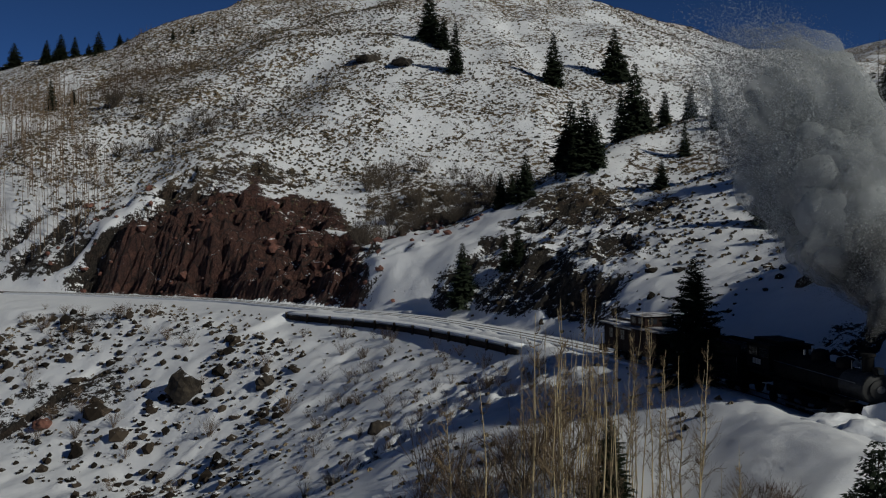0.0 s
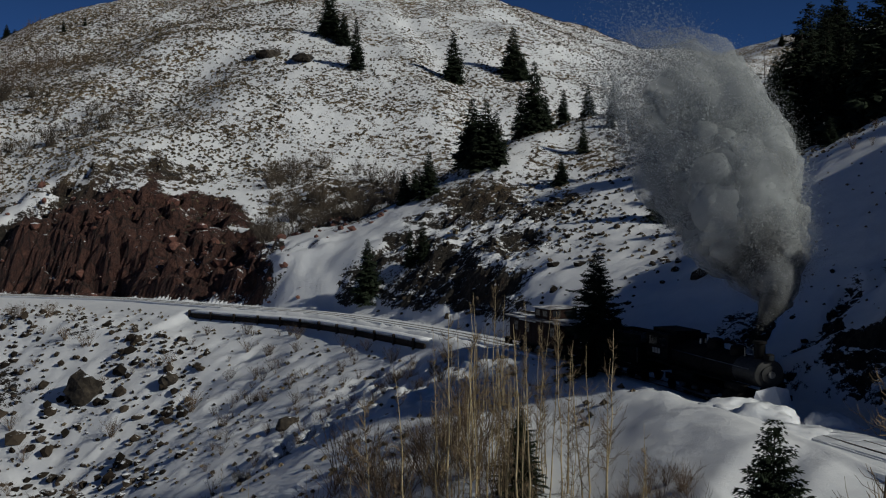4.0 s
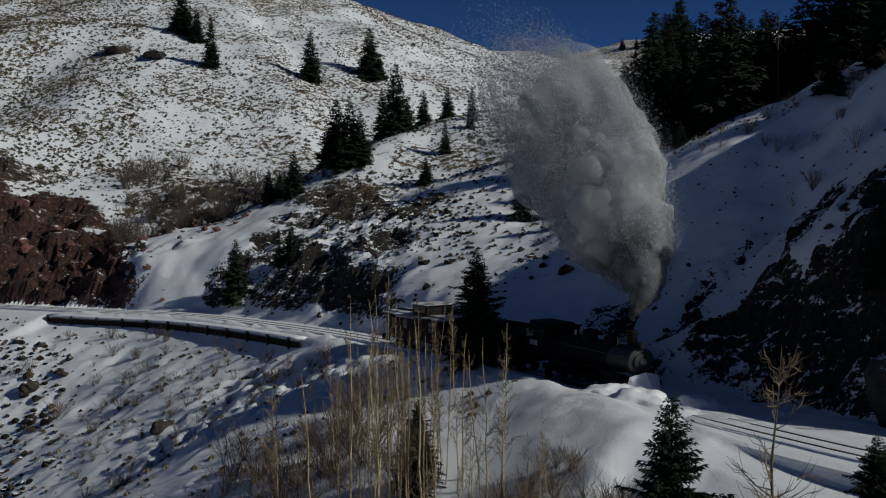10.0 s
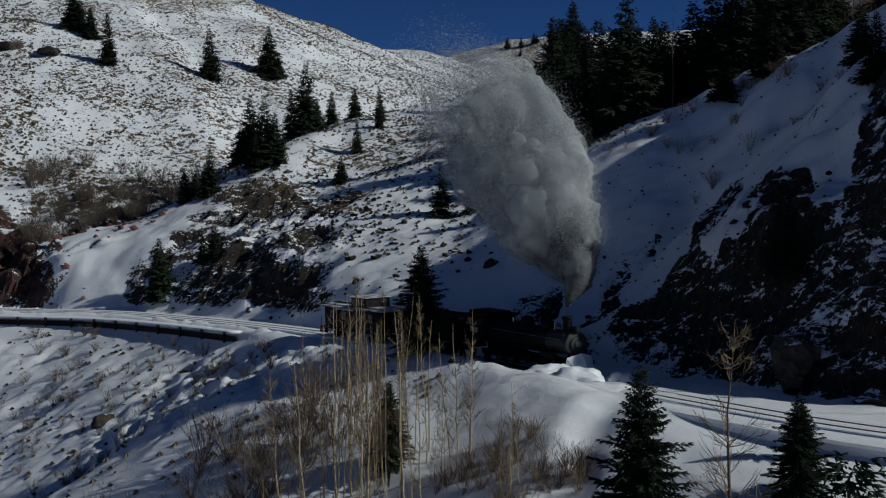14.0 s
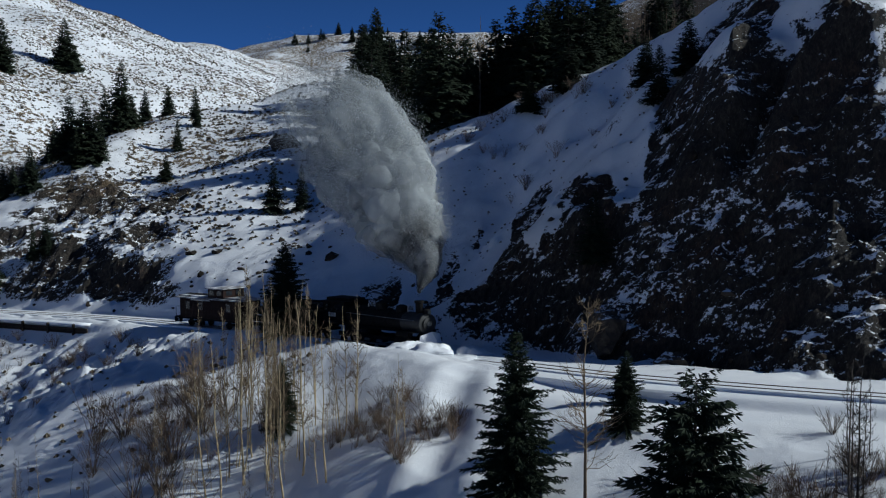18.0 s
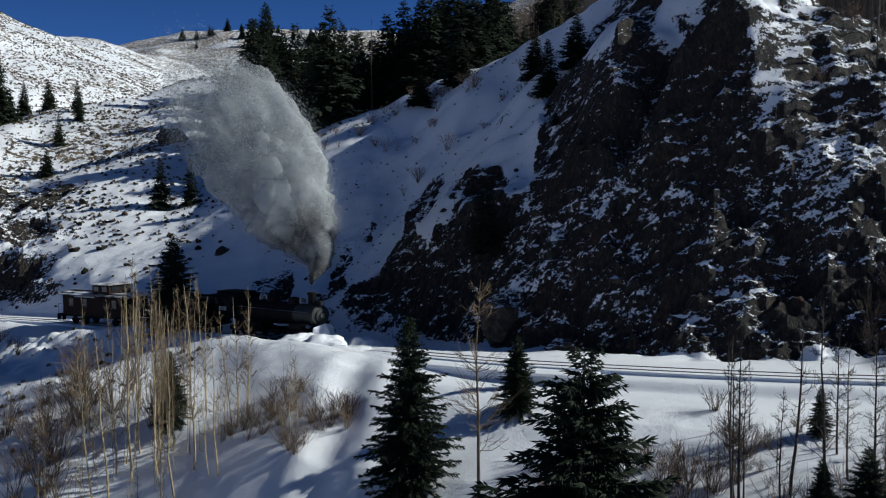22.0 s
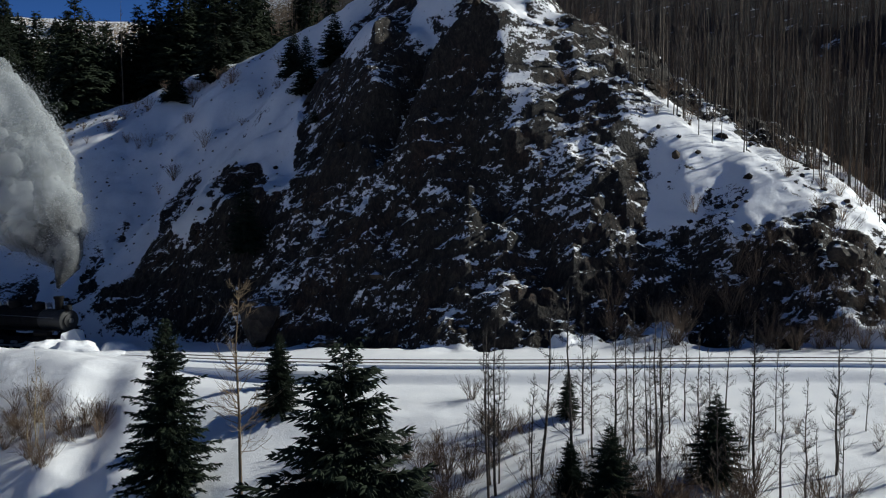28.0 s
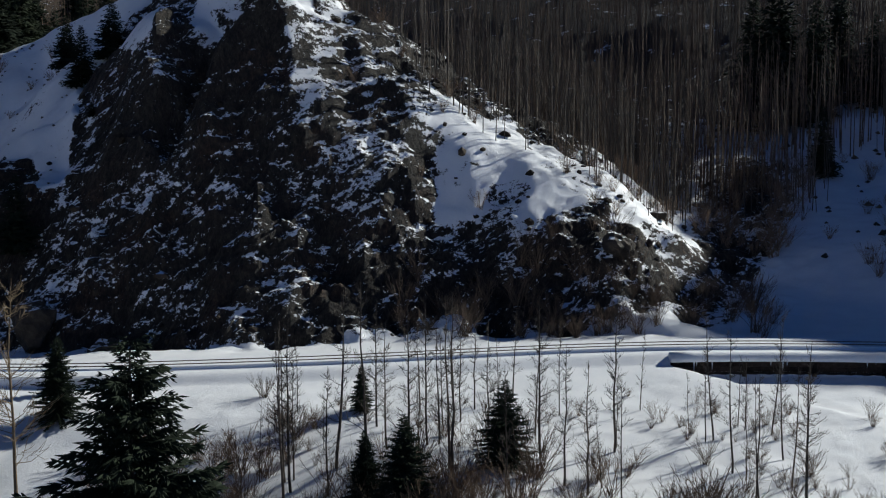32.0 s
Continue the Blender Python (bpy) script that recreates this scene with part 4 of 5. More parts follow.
for k in range(34):
    x, y = RNG.uniform(35, 50), RNG.uniform(3, 29)
    if off_track(x, y):
        plant(DARK_ASPENS[k % 5], 9.0, x, y, height(x, y) + RNG.uniform(2.5, 6.5), RNG, "slender dark leafless tree standing in the snowfield", "bare tree", "aspens in the snowfield", slim=0.85, lean=0.03)
for x, y, top in BANK_ASPENS:
    plant(ASPENS[RNG.integers(6)], 9.0, x, y, top, RNG, "pale leafless aspen on the snowy bank", "bare tree", "aspens on the bank", slim=0.75, lean=0.03)
for k in range(46):
    a, d = RNG.uniform(0, 6.28), 4.4 * math.sqrt(RNG.uniform(0, 1))
    x, y = 24.4 + d * math.cos(a) * 0.72, 60 + d * math.sin(a) * 1.25
    plant(ASPENS[k % 6], 9.0, x, y, -8.6 + RNG.normal(0, 1.3), RNG, "pale leafless aspen of the thicket on the bank", "bare tree", "aspens on the bank", slim=0.46, lean=0.04)
for k in range(40):
    x, y = RNG.uniform(16, 27), RNG.uniform(50, 66)
    plant(ASPENS[k % 6], 9.0, x, y, height(x, y) + RNG.uniform(2.5, 6.5), RNG, "thin young leafless aspen of the thicket on the bank", "bare tree", "aspens on the bank", slim=0.6, lean=0.07)
for k in range(40):
    x, y = RNG.uniform(9, 23), RNG.uniform(46, 70)
    plant(DARK_ASPENS[k % 5] if k % 3 else ASPENS[k % 6], 9.0, x, y, height(x, y) + RNG.uniform(3, 6), RNG, "thin leafless aspen low in the gully", "bare tree", "aspens in the gully", slim=0.55, lean=0.06)


for x, y, top in ((80.7, 114.5, 22.0), (83.4, 166.5, 22.5), (88.8, 164, 25.0), (85.5, 168, 19.0)):
    plant(SNAG, 9.0, x, y, top, RNG, "tall grey dead snag with broken stubs", "dead tree", "dead snags", slim=0.8)


# ---- leafless shrubs ----
def shrub(seed, tall=1.6, stems=26):
    r = np.random.default_rng(seed)
    kit = Kit()
    for k in range(stems):
        a, out = r.uniform(0, 6.28), r.uniform(0.2, 1.05)
        root = np.array([r.normal(0, 0.12), r.normal(0, 0.12), -0.15])
        end = np.array([math.cos(a) * out * tall * 0.75, math.sin(a) * out * tall * 0.75, tall * r.uniform(0.6, 1.05)])
        mid = root + (end - root) * 0.5 + np.array([0, 0, 0.12 * tall]) * r.uniform(-0.2, 0.6)
        kit.tube([root, mid, end], [0.014, 0.009, 0.004], 3, False)
        for j in range(5):
            p = mid + (end - mid) * r.uniform(0, 0.9)
            kit.tube([p, p + (end - mid) * 0.35 + r.normal(0, 0.13, 3)], [0.007, 0.003], 3, False)
    return new("shrub", kit.mesh("shrub", WILLOW))


SHRUBS = [shrub(40 + k, 1.6, 18 + 7 * k) for k in range(5)]


def shrubs(count, area, tall, label, group):
    x0, x1, y0, y1 = area
    for k in range(count):
        x, y = RNG.uniform(x0, x1), RNG.uniform(y0, y1)
        plant(SHRUBS[k % 5], 1.6, x, y, height(x, y) + tall * RNG.uniform(0.6, 1.35), RNG, label, "shrub", group, 0.05)


def brush(count, area, tall, label, keep, mat=None):
    """Low leafless bushes past counting, in one mesh."""
    x0, x1, y0, y1 = area
    kit = Kit()
    models = []
    for ob in SHRUBS:
        v = np.empty(len(ob.data.vertices) * 3)
        ob.data.vertices.foreach_get("co", v)
        models.append((v.reshape(-1, 3), [tuple(f.vertices) for f in ob.data.polygons]))
    x, y = RNG.uniform(x0, x1, count), RNG.uniform(y0, y1, count)
    m = keep(x, y)
    x, y = x[m], y[m]
    for k, (px, py, h) in enumerate(zip(x, y, ground(x, y))):
        v, f = models[k % 5]
        t, a = tall / 1.6 * RNG.uniform(0.5, 1.35), RNG.uniform(0, 6.28)
        c, q = math.cos(a) * t, math.sin(a) * t
        kit.take(np.stack([px + c * v[:, 0] - q * v[:, 1], py + q * v[:, 0] + c * v[:, 1], h + t * v[:, 2]], -1), f)
    return tagged(new("brush", kit.mesh("brush", mat or WILLOW)), label, "brush", kind="stuff")


def strip_of(lo, hi):
    return lambda x, y: (beside(x, y)[1] > lo) & (beside(x, y)[1] < hi)


shrubs(84, (26, 44, 2, 31), 1.7, "leafless willow shrub standing in deep snow", "willows in the snowfield")
shrubs(38, (26, 32, 47, 56), 1.15, "leafless brushy shrub on the snow bank", "shrubs on the bank")
shrubs(26, (15, 25, 58, 72), 2.6, "tall olive-brown leafless brush among the aspens", "brush in the thicket")
brush(110, (60, 76, 8, 34), 2.0, "leafless brown brush at the foot of the crag", strip_of(5.5, 13))
brush(70, (70, 104, 18, 46), 1.3, "leafless brown brush on the snowy flank of the crag", strip_of(12, 60))
brush(40, (62, 80, 74, 102), 1.3, "leafless brown brush on the shaded snow slope", strip_of(14, 60))
brush(260, (4, 32, 85, 140), 1.1, "grey leafless brush on the steep snow slope", strip_of(-28, -5))
brush(90, (-45, 4, 108, 165), 1.5, "grey leafless brush among snow and stones", strip_of(-36, -7))
brush(150, (4, 30, 158, 200), 2.8, "dark leafless brush in the shaded hollow", strip_of(13, 50), DARK_BARK)
brush(110, (-62, -24, 205, 262), 3.4, "leafless brush in the hollows of the hill", lambda x, y: grain(x / 13, y / 13, 3) > 0.2, DARK_BARK)
brush(170, (28, 52, -3, 31), 0.7, "thin dry stems standing out of the snowfield", strip_of(-38, -6))
brush(110, (25, 37, 12, 33), 1.5, "grey leafless willow brush in deep snow", strip_of(-38, -8))
brush(60, (88, 112, 10, 27), 2.2, "dark brush at the foot of the flank", strip_of(12, 60))
brush(60, (84, 150, -4, 26), 1.6, "sparse brush on the blue-shaded eastern snow", strip_of(16, 90))


# ---- woods and ground cover that nobody could count ----
def wood(name, label, count, where, tall, mat, seed, dense=5):
    """Many thin bare trees in one mesh, after eight patterns."""
    r = np.random.default_rng(seed)
    models = []
    for i in range(8):
        k = Kit()
        lean = r.normal(0, 0.03 * tall, 2)
        k.tube([(0, 0, -0.3), (lean[0] * 0.4, lean[1] * 0.4, tall * 0.5), (lean[0], lean[1], tall)], [0.0065 * tall, 0.0048 * tall, 0.012], 4, False)
        for j in range(dense):
            q, a = r.uniform(0.4, 0.95), r.uniform(0, 6.28)
            ln = tall * 0.16 * (1.2 - q) + 0.3
            p = np.array([lean[0] * q, lean[1] * q, tall * q])
            k.tube([p, p + np.array([math.cos(a) * ln * 0.6, math.sin(a) * ln * 0.6, ln])], [0.022, 0.01], 3, False)
        models.append((np.vstack(k.v), k.f))
    kit = Kit()
    xy = where(r, count)
    for n, ((x, y), h) in enumerate(zip(xy, ground(xy[:, 0], xy[:, 1]))):
        v, f = models[n % 8]
        t, a = r.uniform(0.6, 1.2), r.uniform(0, 6.28)
        c, s = math.cos(a) * t, math.sin(a) * t
        kit.take(np.stack([x + c * v[:, 0] - s * v[:, 1], y + s * v[:, 0] + c * v[:, 1], h + t * v[:, 2]], -1), f)
    return tagged(new(name, kit.mesh(name, mat)), label, "bare trees", kind="stuff")


def east_side(r, n):
    a, d = np.radians(r.uniform(42, 96, n * 3)), 104 + 190 * r.uniform(0, 1, n * 3) ** 1.3
    x, y = d * np.sin(a), d * np.cos(a)
    dense = grain(x / 22, y / 22, 8) + 0.0065 * (d - 105) - 0.028 * np.maximum(np.degrees(a) - 70, 0) * (d < 142)
    m = (dense > -0.25) & (x > 88 + 0.15 * y)
    return np.stack([x[m], y[m]], -1)[:n]


def east_edge(r, n):
    a, d = np.radians(r.uniform(66, 79, n)), r.uniform(82, 135, n)
    return np.stack([d * np.sin(a), d * np.cos(a)], -1)


def east_foot(r, n):
    a, d = np.radians(r.uniform(62, 86, n * 3)), r.uniform(84, 150, n * 3)
    x, y = d * np.sin(a), d * np.cos(a)
    m = (grain(x / 12, y / 12, 14) - 0.02 * (np.degrees(a) - 70) > -0.1) & (np.abs(beside(x, y)[1]) > 8)
    return np.stack([x[m], y[m]], -1)[:n]


def west_side(r, n):
    a, d = np.radians(r.uniform(-32, -13.5, n * 4)), r.uniform(165, 290, n * 4)
    x, y = 17 + d * np.sin(a), 12 + d * np.cos(a)
    m = (np.degrees(a) < -17.0 - 0.02 * (d - 165) + 3.0 * grain(x / 25, y / 25, 9)) & (beside(x, y)[1] > 8)
    return np.stack([x[m], y[m]], -1)[:n]


def thicket(r, n):
    x, y = r.uniform(-75, -42, n * 3), r.uniform(250, 325, n * 3)
    m = grain(x / 16, y / 16, 12) > 0.0
    return np.stack([x[m], y[m]], -1)[:n]


wood("aspen_wood", "dense leafless aspen wood on the shaded eastern hillside", 5200, east_side, 12, TWIGS, 61)
wood("aspen_wood", "leafless aspens at the edge of the shaded wood", 260, east_edge, 8, DARK_BARK, 62)
wood("aspen_wood", "thin leafless aspens over the blue-shaded snow", 700, east_foot, 9, DARK_BARK, 65)
wood("aspen_wood", "tan leafless aspen wood on the western hillside", 1100, west_side, 8, TWIGS, 63)
wood("aspen_thicket", "brown leafless thicket high on the hill", 700, thicket, 4.5, TWIGS, 64)


def tufts(name, label, xy, size, mat, seed):
    """Low spiky clumps."""
    r = np.random.default_rng(seed)
    z = ground(xy[:, 0], xy[:, 1])
    v, f = [], []
    for (x, y), h in zip(xy, z):
        k = size * r.uniform(0.5, 1.4)
        a0, n = r.uniform(0, 6.28), 5
        i = len(v)
        v.append((x + r.normal(0, 0.1) * k, y + r.normal(0, 0.1) * k, h + 0.55 * k))
        for j in range(n):
            a = a0 + 6.283 * j / n
            d = k * r.uniform(0.35, 0.75)
            v.append((x + d * math.cos(a), y + d * math.sin(a), h + k * r.uniform(-0.12, 0.3)))
            v.append((x + 0.4 * d * math.cos(a + 0.6), y + 0.4 * d * math.sin(a + 0.6), h - 0.05))
        m = 2 * n
        f.extend((i, i + 1 + j, i + 1 + (j + 1) % m) for j in range(m))
    me = bpy.data.meshes.new(name)
    me.from_pydata(v, [], f)
    me.materials.append(mat)
    return tagged(new(name, me), label, "sagebrush", kind="stuff")


def hill_places(r, n):
    a, d = np.radians(r.uniform(-22, 34, n * 3)), 160 + 270 * r.uniform(0, 1, n * 3) ** 0.8
    x, y = 15 + d * np.sin(a), 10 + d * np.cos(a)
    u = beside(x, y)[1]
    m = (u > 16) & (fractal(x / 35, y / 35, 3, 7) + 0.8 * grain(x / 9, y / 9, 4) > r.uniform(-1.7, 0.5, len(x)))
    return np.stack([x[m], y[m]], -1)[:n]


def slope_places(x0, x1, y0, y1, lo, hi):
    def pick(r, n):
        x, y = r.uniform(x0, x1, n * 4), r.uniform(y0, y1, n * 4)
        u = beside(x, y)[1]
        m = (u > lo) & (u < hi) & (grain(x / 7, y / 7, 21) > r.uniform(-1.2, 0.6, len(x)))
        return np.stack([x[m], y[m]], -1)[:n]
    return pick


r7 = np.random.default_rng(7)
tufts("sagebrush", "tan sagebrush and dry grass poking through hill snow", hill_places(r7, 27000), 0.54, SAGE, 71)
tufts("sagebrush", "dry grass tufts poking through snow on the spur", slope_places(30, 80, 105, 190, 12, 75)(r7, 2600), 0.45, SAGE, 72)
tufts("sagebrush", "dry grass tufts on the shaded snow slope", slope_places(48, 84, 62, 120, 10, 60)(r7, 650), 0.24, SAGE, 73)
tufts("sagebrush", "dry grass tufts on the steep slope below the track", slope_places(-45, 34, 66, 160, -34, -5)(r7, 900), 0.4, SAGE, 74)
tufts("sagebrush", "dark sagebrush crowding the western brow of the hill", slope_places(-75, 5, 196, 330, 26, 180)(r7, 6500), 0.62, SAGE, 77)
tufts("sagebrush", "dry grass tufts on the snowy eastern hillside", slope_places(84, 170, -5, 45, 10, 120)(r7, 300), 0.6, SAGE, 76)


# the models themselves are not left standing
for model in (*SPRUCES, BUSHY, *NARROW, *ASPENS, *DARK_ASPENS, LONE, SNAG, *SHRUBS):
    for ob in (*model.children_recursive, model):
        bpy.data.objects.remove(ob)


# ---- rocks ----
def stones(name, label, xy, size, mat, seed, sub=1):
    r = np.random.default_rng(seed)
    z = ground(xy[:, 0], xy[:, 1])
    kit = Kit()
    for k, ((x, y), h) in enumerate(zip(xy, z)):
        d = size * math.exp(r.normal(0, 0.5))
        kit.rock((x, y, h + 0.1 * d), (d, d * r.uniform(0.6, 1.0), d * r.uniform(0.45, 0.9)), seed * 10000 + k, sub)
    return tagged(new(name, kit.mesh(name, mat)), label, "stones", kind="stuff")


def crag_places(r, n):
    x, y = r.uniform(44, 112, n * 6), r.uniform(12, 84, n * 6)
    s, u, z = beside(x, y)
    m = (rockiness(x, y, s, u) > r.uniform(0.2, 1.0, len(x))) & (u > 8.5)
    return np.stack([x[m], y[m]], -1)[:n]


stones("loose_stones", "dark broken rock over the shaded crag", crag_places(r7, 200), 0.22, STONES, 81, 1)
stones("loose_stones", "dark stones on the snowy flank of the crag", slope_places(70, 104, 16, 46, 12, 60)(r7, 150), 0.26, STONES, 82)
stones("loose_stones", "dark stones scattered over the snow slope", slope_places(-50, 2, 105, 158, -38, -9)(r7, 900), 0.36, STONES, 83)
stones("loose_stones", "dark stones on the rocky foot of the spur", slope_places(20, 48, 92, 135, 4, 26)(r7, 260), 0.24, STONES, 84, 1)
stones("loose_stones", "dark stones at the lip of the shaded slope", slope_places(42, 70, 55, 84, 7, 20)(r7, 60), 0.2, STONES, 85)


def red_places(r, n):
    s, u = r.uniform(100, 176, n), r.uniform(4.5, 24, n)
    x, y, z, h = along(s, u)
    return np.stack([x, y], -1)


stones("loose_stones", "broken red-brown rock over the cliff", red_places(r7, 150), 0.5, RED_STONE, 86, 1)


def boulder(x, y, size, seed, label, mat=BOULDER, rise=0.25):
    kit = Kit().rock((0, 0, 0), size, seed, 3, 0.45)
    ob = tagged(new("boulder", kit.mesh("boulder", mat)), label, "boulder", "boulders")
    ob.matrix_world = Matrix.Translation((x, y, height(x, y) + rise * size[2]))
    return ob


boulder(-12, 129.3, (2.3, 1.9, 2.0), 5, "dark lichen-covered boulder on the snow slope")
boulder(64, 142, (2.2, 1.7, 1.6), 6, "dark boulder on the sunlit snow shelf")
boulder(50.2, 55.0, (1.7, 1.9, 1.7), 7, "dark rounded boulder at the foot of the crag", rise=0.2)
boulder(50.4, 48.2, (1.3, 1.5, 1.2), 8, "dark boulder at the foot of the crag", rise=0.15)
boulder(71, 19, (1.4, 1.1, 0.9), 9, "snow-capped dark boulder at the foot of the crag")
boulder(-30, 132, (1.2, 1.0, 0.9), 10, "red-brown boulder at the edge of the slope", RED_STONE)
boulder(0.3, 262, (5.5, 3.0, 2.0), 11, "dark lichen-covered outcrop on the hill", rise=0.0)
boulder(8, 257, (5.0, 2.4, 1.2), 12, "dark low outcrop on the hill", rise=0.0)
boulder(-2, 126, (1.3, 1.0, 0.9), 13, "dark boulder half buried in the snow slope")
boulder(12, 103, (1.1, 0.9, 0.8), 14, "dark boulder half buried in the snow slope")

def snow_pile(x, y, size, seed, label):
    kit = Kit()
    v, f = BALLS[4]
    p = v * np.asarray(size)
    p = p * (1 + np.array([0.25 * noise.noise(Vector(q) * 1.7 + Vector((seed, 0, 0))) + 0.14 * noise.noise(Vector(q) * 5.5 + Vector((0, seed, 0))) + 0.08 * noise.noise(Vector(q) * 13 + Vector((0, seed, 0))) for q in v]))[:, None]
    p[:, 2] = np.where(p[:, 2] < 0, p[:, 2] * 0.3, p[:, 2])
    kit.take(p, f)
    ob = tagged(new("snow_mound", kit.mesh("snow_mound", SNOW, True)), label, "snow mound", "snow mounds")
    ob.matrix_world = Matrix.Translation((x, y, height(x, y) - 0.1))
    return ob


snow_pile(62.6, 28.4, (2.0, 1.6, 1.7), 3, "sunlit pile of plowed snow beside the track")
snow_pile(58.5, 33.5, (1.6, 1.2, 0.9), 4, "pile of plowed snow at the foot of the crag")


# ---- the railway ----
GAUGE = 1.05


def sweep(profile, s0, s1, side, lift, step=1.5):
    """A profile (across, up) drawn along the track."""
    s = np.arange(s0, s1 + 0.01, step)
    kit, m = Kit(), len(profile)
    v = []
    for q in s:
        for a, b in profile:
            x, y, z, h = along(q, side + a)
            v.append((float(x), float(y), float(z) + lift + b))
    f = [(k * m + i, k * m + (i + 1) % m, (k + 1) * m + (i + 1) % m, (k + 1) * m + i) for k in range(len(s) - 1) for i in range(m)]
    f += [tuple(range(m))[::-1], tuple(range((len(s) - 1) * m, len(s) * m))]
    return kit.take(v, f)


track = tagged(new("railway_track"), "narrow-gauge railway track half buried in packed snow", "railway track", kind="structure")
for side in (-GAUGE / 2, GAUGE / 2):
    part("rail", sweep([(-0.06, 0), (0.06, 0), (0.06, 0.02), (0.015, 0.04), (0.015, 0.1), (0.035, 0.11), (0.035, 0.14), (-0.035, 0.14), (-0.035, 0.11), (-0.015, 0.1), (-0.015, 0.04), (-0.06, 0.02)], 20, 372, side, 0.12), RAIL, track)
tie_mesh = Kit().box(0, 0, 0, 0.2, 2.1, 0.16, 0.015).mesh("tie", TIMBER)
for k in range(190):
    s = 100 + k * 0.66 if k < 60 else 262 + (k - 60) * 0.56
    x, y, z, h = along(s)
    ob = new("tie", tie_mesh)
    ob.parent = track
    ob.matrix_basis = Matrix.Translation((float(x), float(y), float(z) + 0.06)) @ Matrix.Rotation(float(h), 4, "Z")
for a, b in ((-0.46, 0.46), (0.59, 1.6), (-1.15, -0.59)):
    part("packed_snow", sweep([(a, -0.2), (b, -0.2), (b, 0.215), (0.5 * (a + b), 0.235), (a, 0.215)], 100, 330, 0, 0.0), SNOW, track, "packed snow between and beside the rails")
for k in range(9):
    part("packed_snow", sweep([(-1.5, -0.2), (1.7, -0.2), (1.6, 0.24), (0.6, 0.31), (-0.5, 0.29), (-1.3, 0.24)], 258.5 + 1.8 * k, 260.3 + 1.8 * k, 0, -0.02 * k, 0.9), SNOW, track, "deep snow not yet cleared from the rails")
part("packed_snow", sweep([(-1.7, -0.7), (0.5, -0.7), (0.45, 0.1), (-0.6, 0.16), (-1.5, 0.14), (-1.7, 0.02)], 257, 282, -1.5, 0.0), SNOW, track, "cut edge of the snow beside the rails")
part("ballast", sweep([(-0.5, 0.05), (0.75, 0.0), (0.8, -0.4), (-0.9, -0.4)], 277, 310, -1.65, -0.1), GRAVEL, track, "dark gravel ballast showing through snow")


def retaining_wall(s0, s1, w, top, tall, label, ice=False):
    wall = tagged(new("retaining_wall"), label, "retaining wall", kind="structure")
    rows = max(2, int(tall / 0.32))
    s = s0
    while s < s1:
        e = min(s + 4.2, s1)
        for k in range(rows):
            part("plank", sweep([(-0.07, 0), (0.07, 0), (0.07, 0.29), (-0.07, 0.29)], s + 0.02, e, -w, top - tall + 0.31 * k, (e - s - 0.02) / 3), TIMBER, wall)
        s = e
    s = s0 + 0.3
    post = Kit().box(0, 0, 0, 0.24, 0.24, tall + 0.5, 0.02).mesh("post", TIMBER)
    while s < s1:
        x, y, z, h = along(s, -w - 0.2)
        ob = new("post", post)
        ob.parent = wall
        ob.matrix_basis = Matrix.Translation((float(x), float(y), float(z) + top - tall / 2 - 0.2)) @ Matrix.Rotation(float(h), 4, "Z")
        s += 4.2
    if ice:
        r = np.random.default_rng(5)
        for k in range(26):
            x, y, z, h = along(r.uniform(s0, s1), -w - 0.12)
            ln = r.uniform(0.15, 0.6)
            part("icicle", Kit().tube([(float(x), float(y), float(z) + top), (float(x), float(y), float(z) + top - ln)], [0.05, 0.005], 5), ICE, wall)
    return wall


retaining_wall(164.5, 213, 3.74, -0.1, 1.24, "dark timber retaining wall under the snow-covered track")
retaining_wall(312, 342, 3.1, -0.3, 1.3, "dark timber retaining wall hung with icicles", True)
cap_over = sweep([(-0.64, -0.2), (0.7, -0.2), (0.8, 0.03), (0.1, 0.05), (-0.5, 0.03), (-0.64, -0.05)], 164.5, 213, -3.2, -0.06)
tagged(new("snow_cap", cap_over.mesh("snow_cap", SNOW, True)), "snow lying over the edge of the timber wall", "snow", kind="structure")
part_cap = sweep([(-0.6, 0), (0.5, 0), (0.45, 0.3), (0.1, 0.5), (-0.3, 0.42), (-0.55, 0.2)], 312, 342, -2.9, -0.32)
tagged(new("snow_cap", part_cap.mesh("snow_cap", SNOW, True)), "thick snow lying along the timber wall", "snow", kind="structure")


# ---- the train: steam locomotive, tender and caboose; x forward, z from the rail top ----
def wheel(radius, width=0.13, spokes=0, mat=BLACK):
    kit = Kit()
    kit.lathe([(radius * 0.82, -width / 2), (radius, -width / 2), (radius + 0.03, -width / 2), (radius + 0.03, -width / 2 + 0.03), (radius, -width / 2 + 0.035), (radius, width / 2), (radius * 0.82, width / 2)], 24, axis="y")
    kit.lathe([(radius * 0.24, -width / 2), (radius * 0.24, width / 2 + 0.04)], 12, axis="y")
    if spokes:
        for k in range(spokes):
            a = 2 * math.pi * k / spokes
            kit.tube([(radius * 0.2 * math.cos(a), 0, radius * 0.2 * math.sin(a)), (radius * 0.85 * math.cos(a), 0, radius * 0.85 * math.sin(a))], [0.045, 0.035], 5)
    else:
        kit.lathe([(radius * 0.82, -0.02), (radius * 0.82, 0.02)], 20, axis="y")
    return kit.mesh("wheel", mat)


def put(parent, name, me, x, y, z):
    ob = new(name, me)
    ob.parent = parent
    ob.matrix_basis = Matrix.Translation((x, y, z))
    return ob


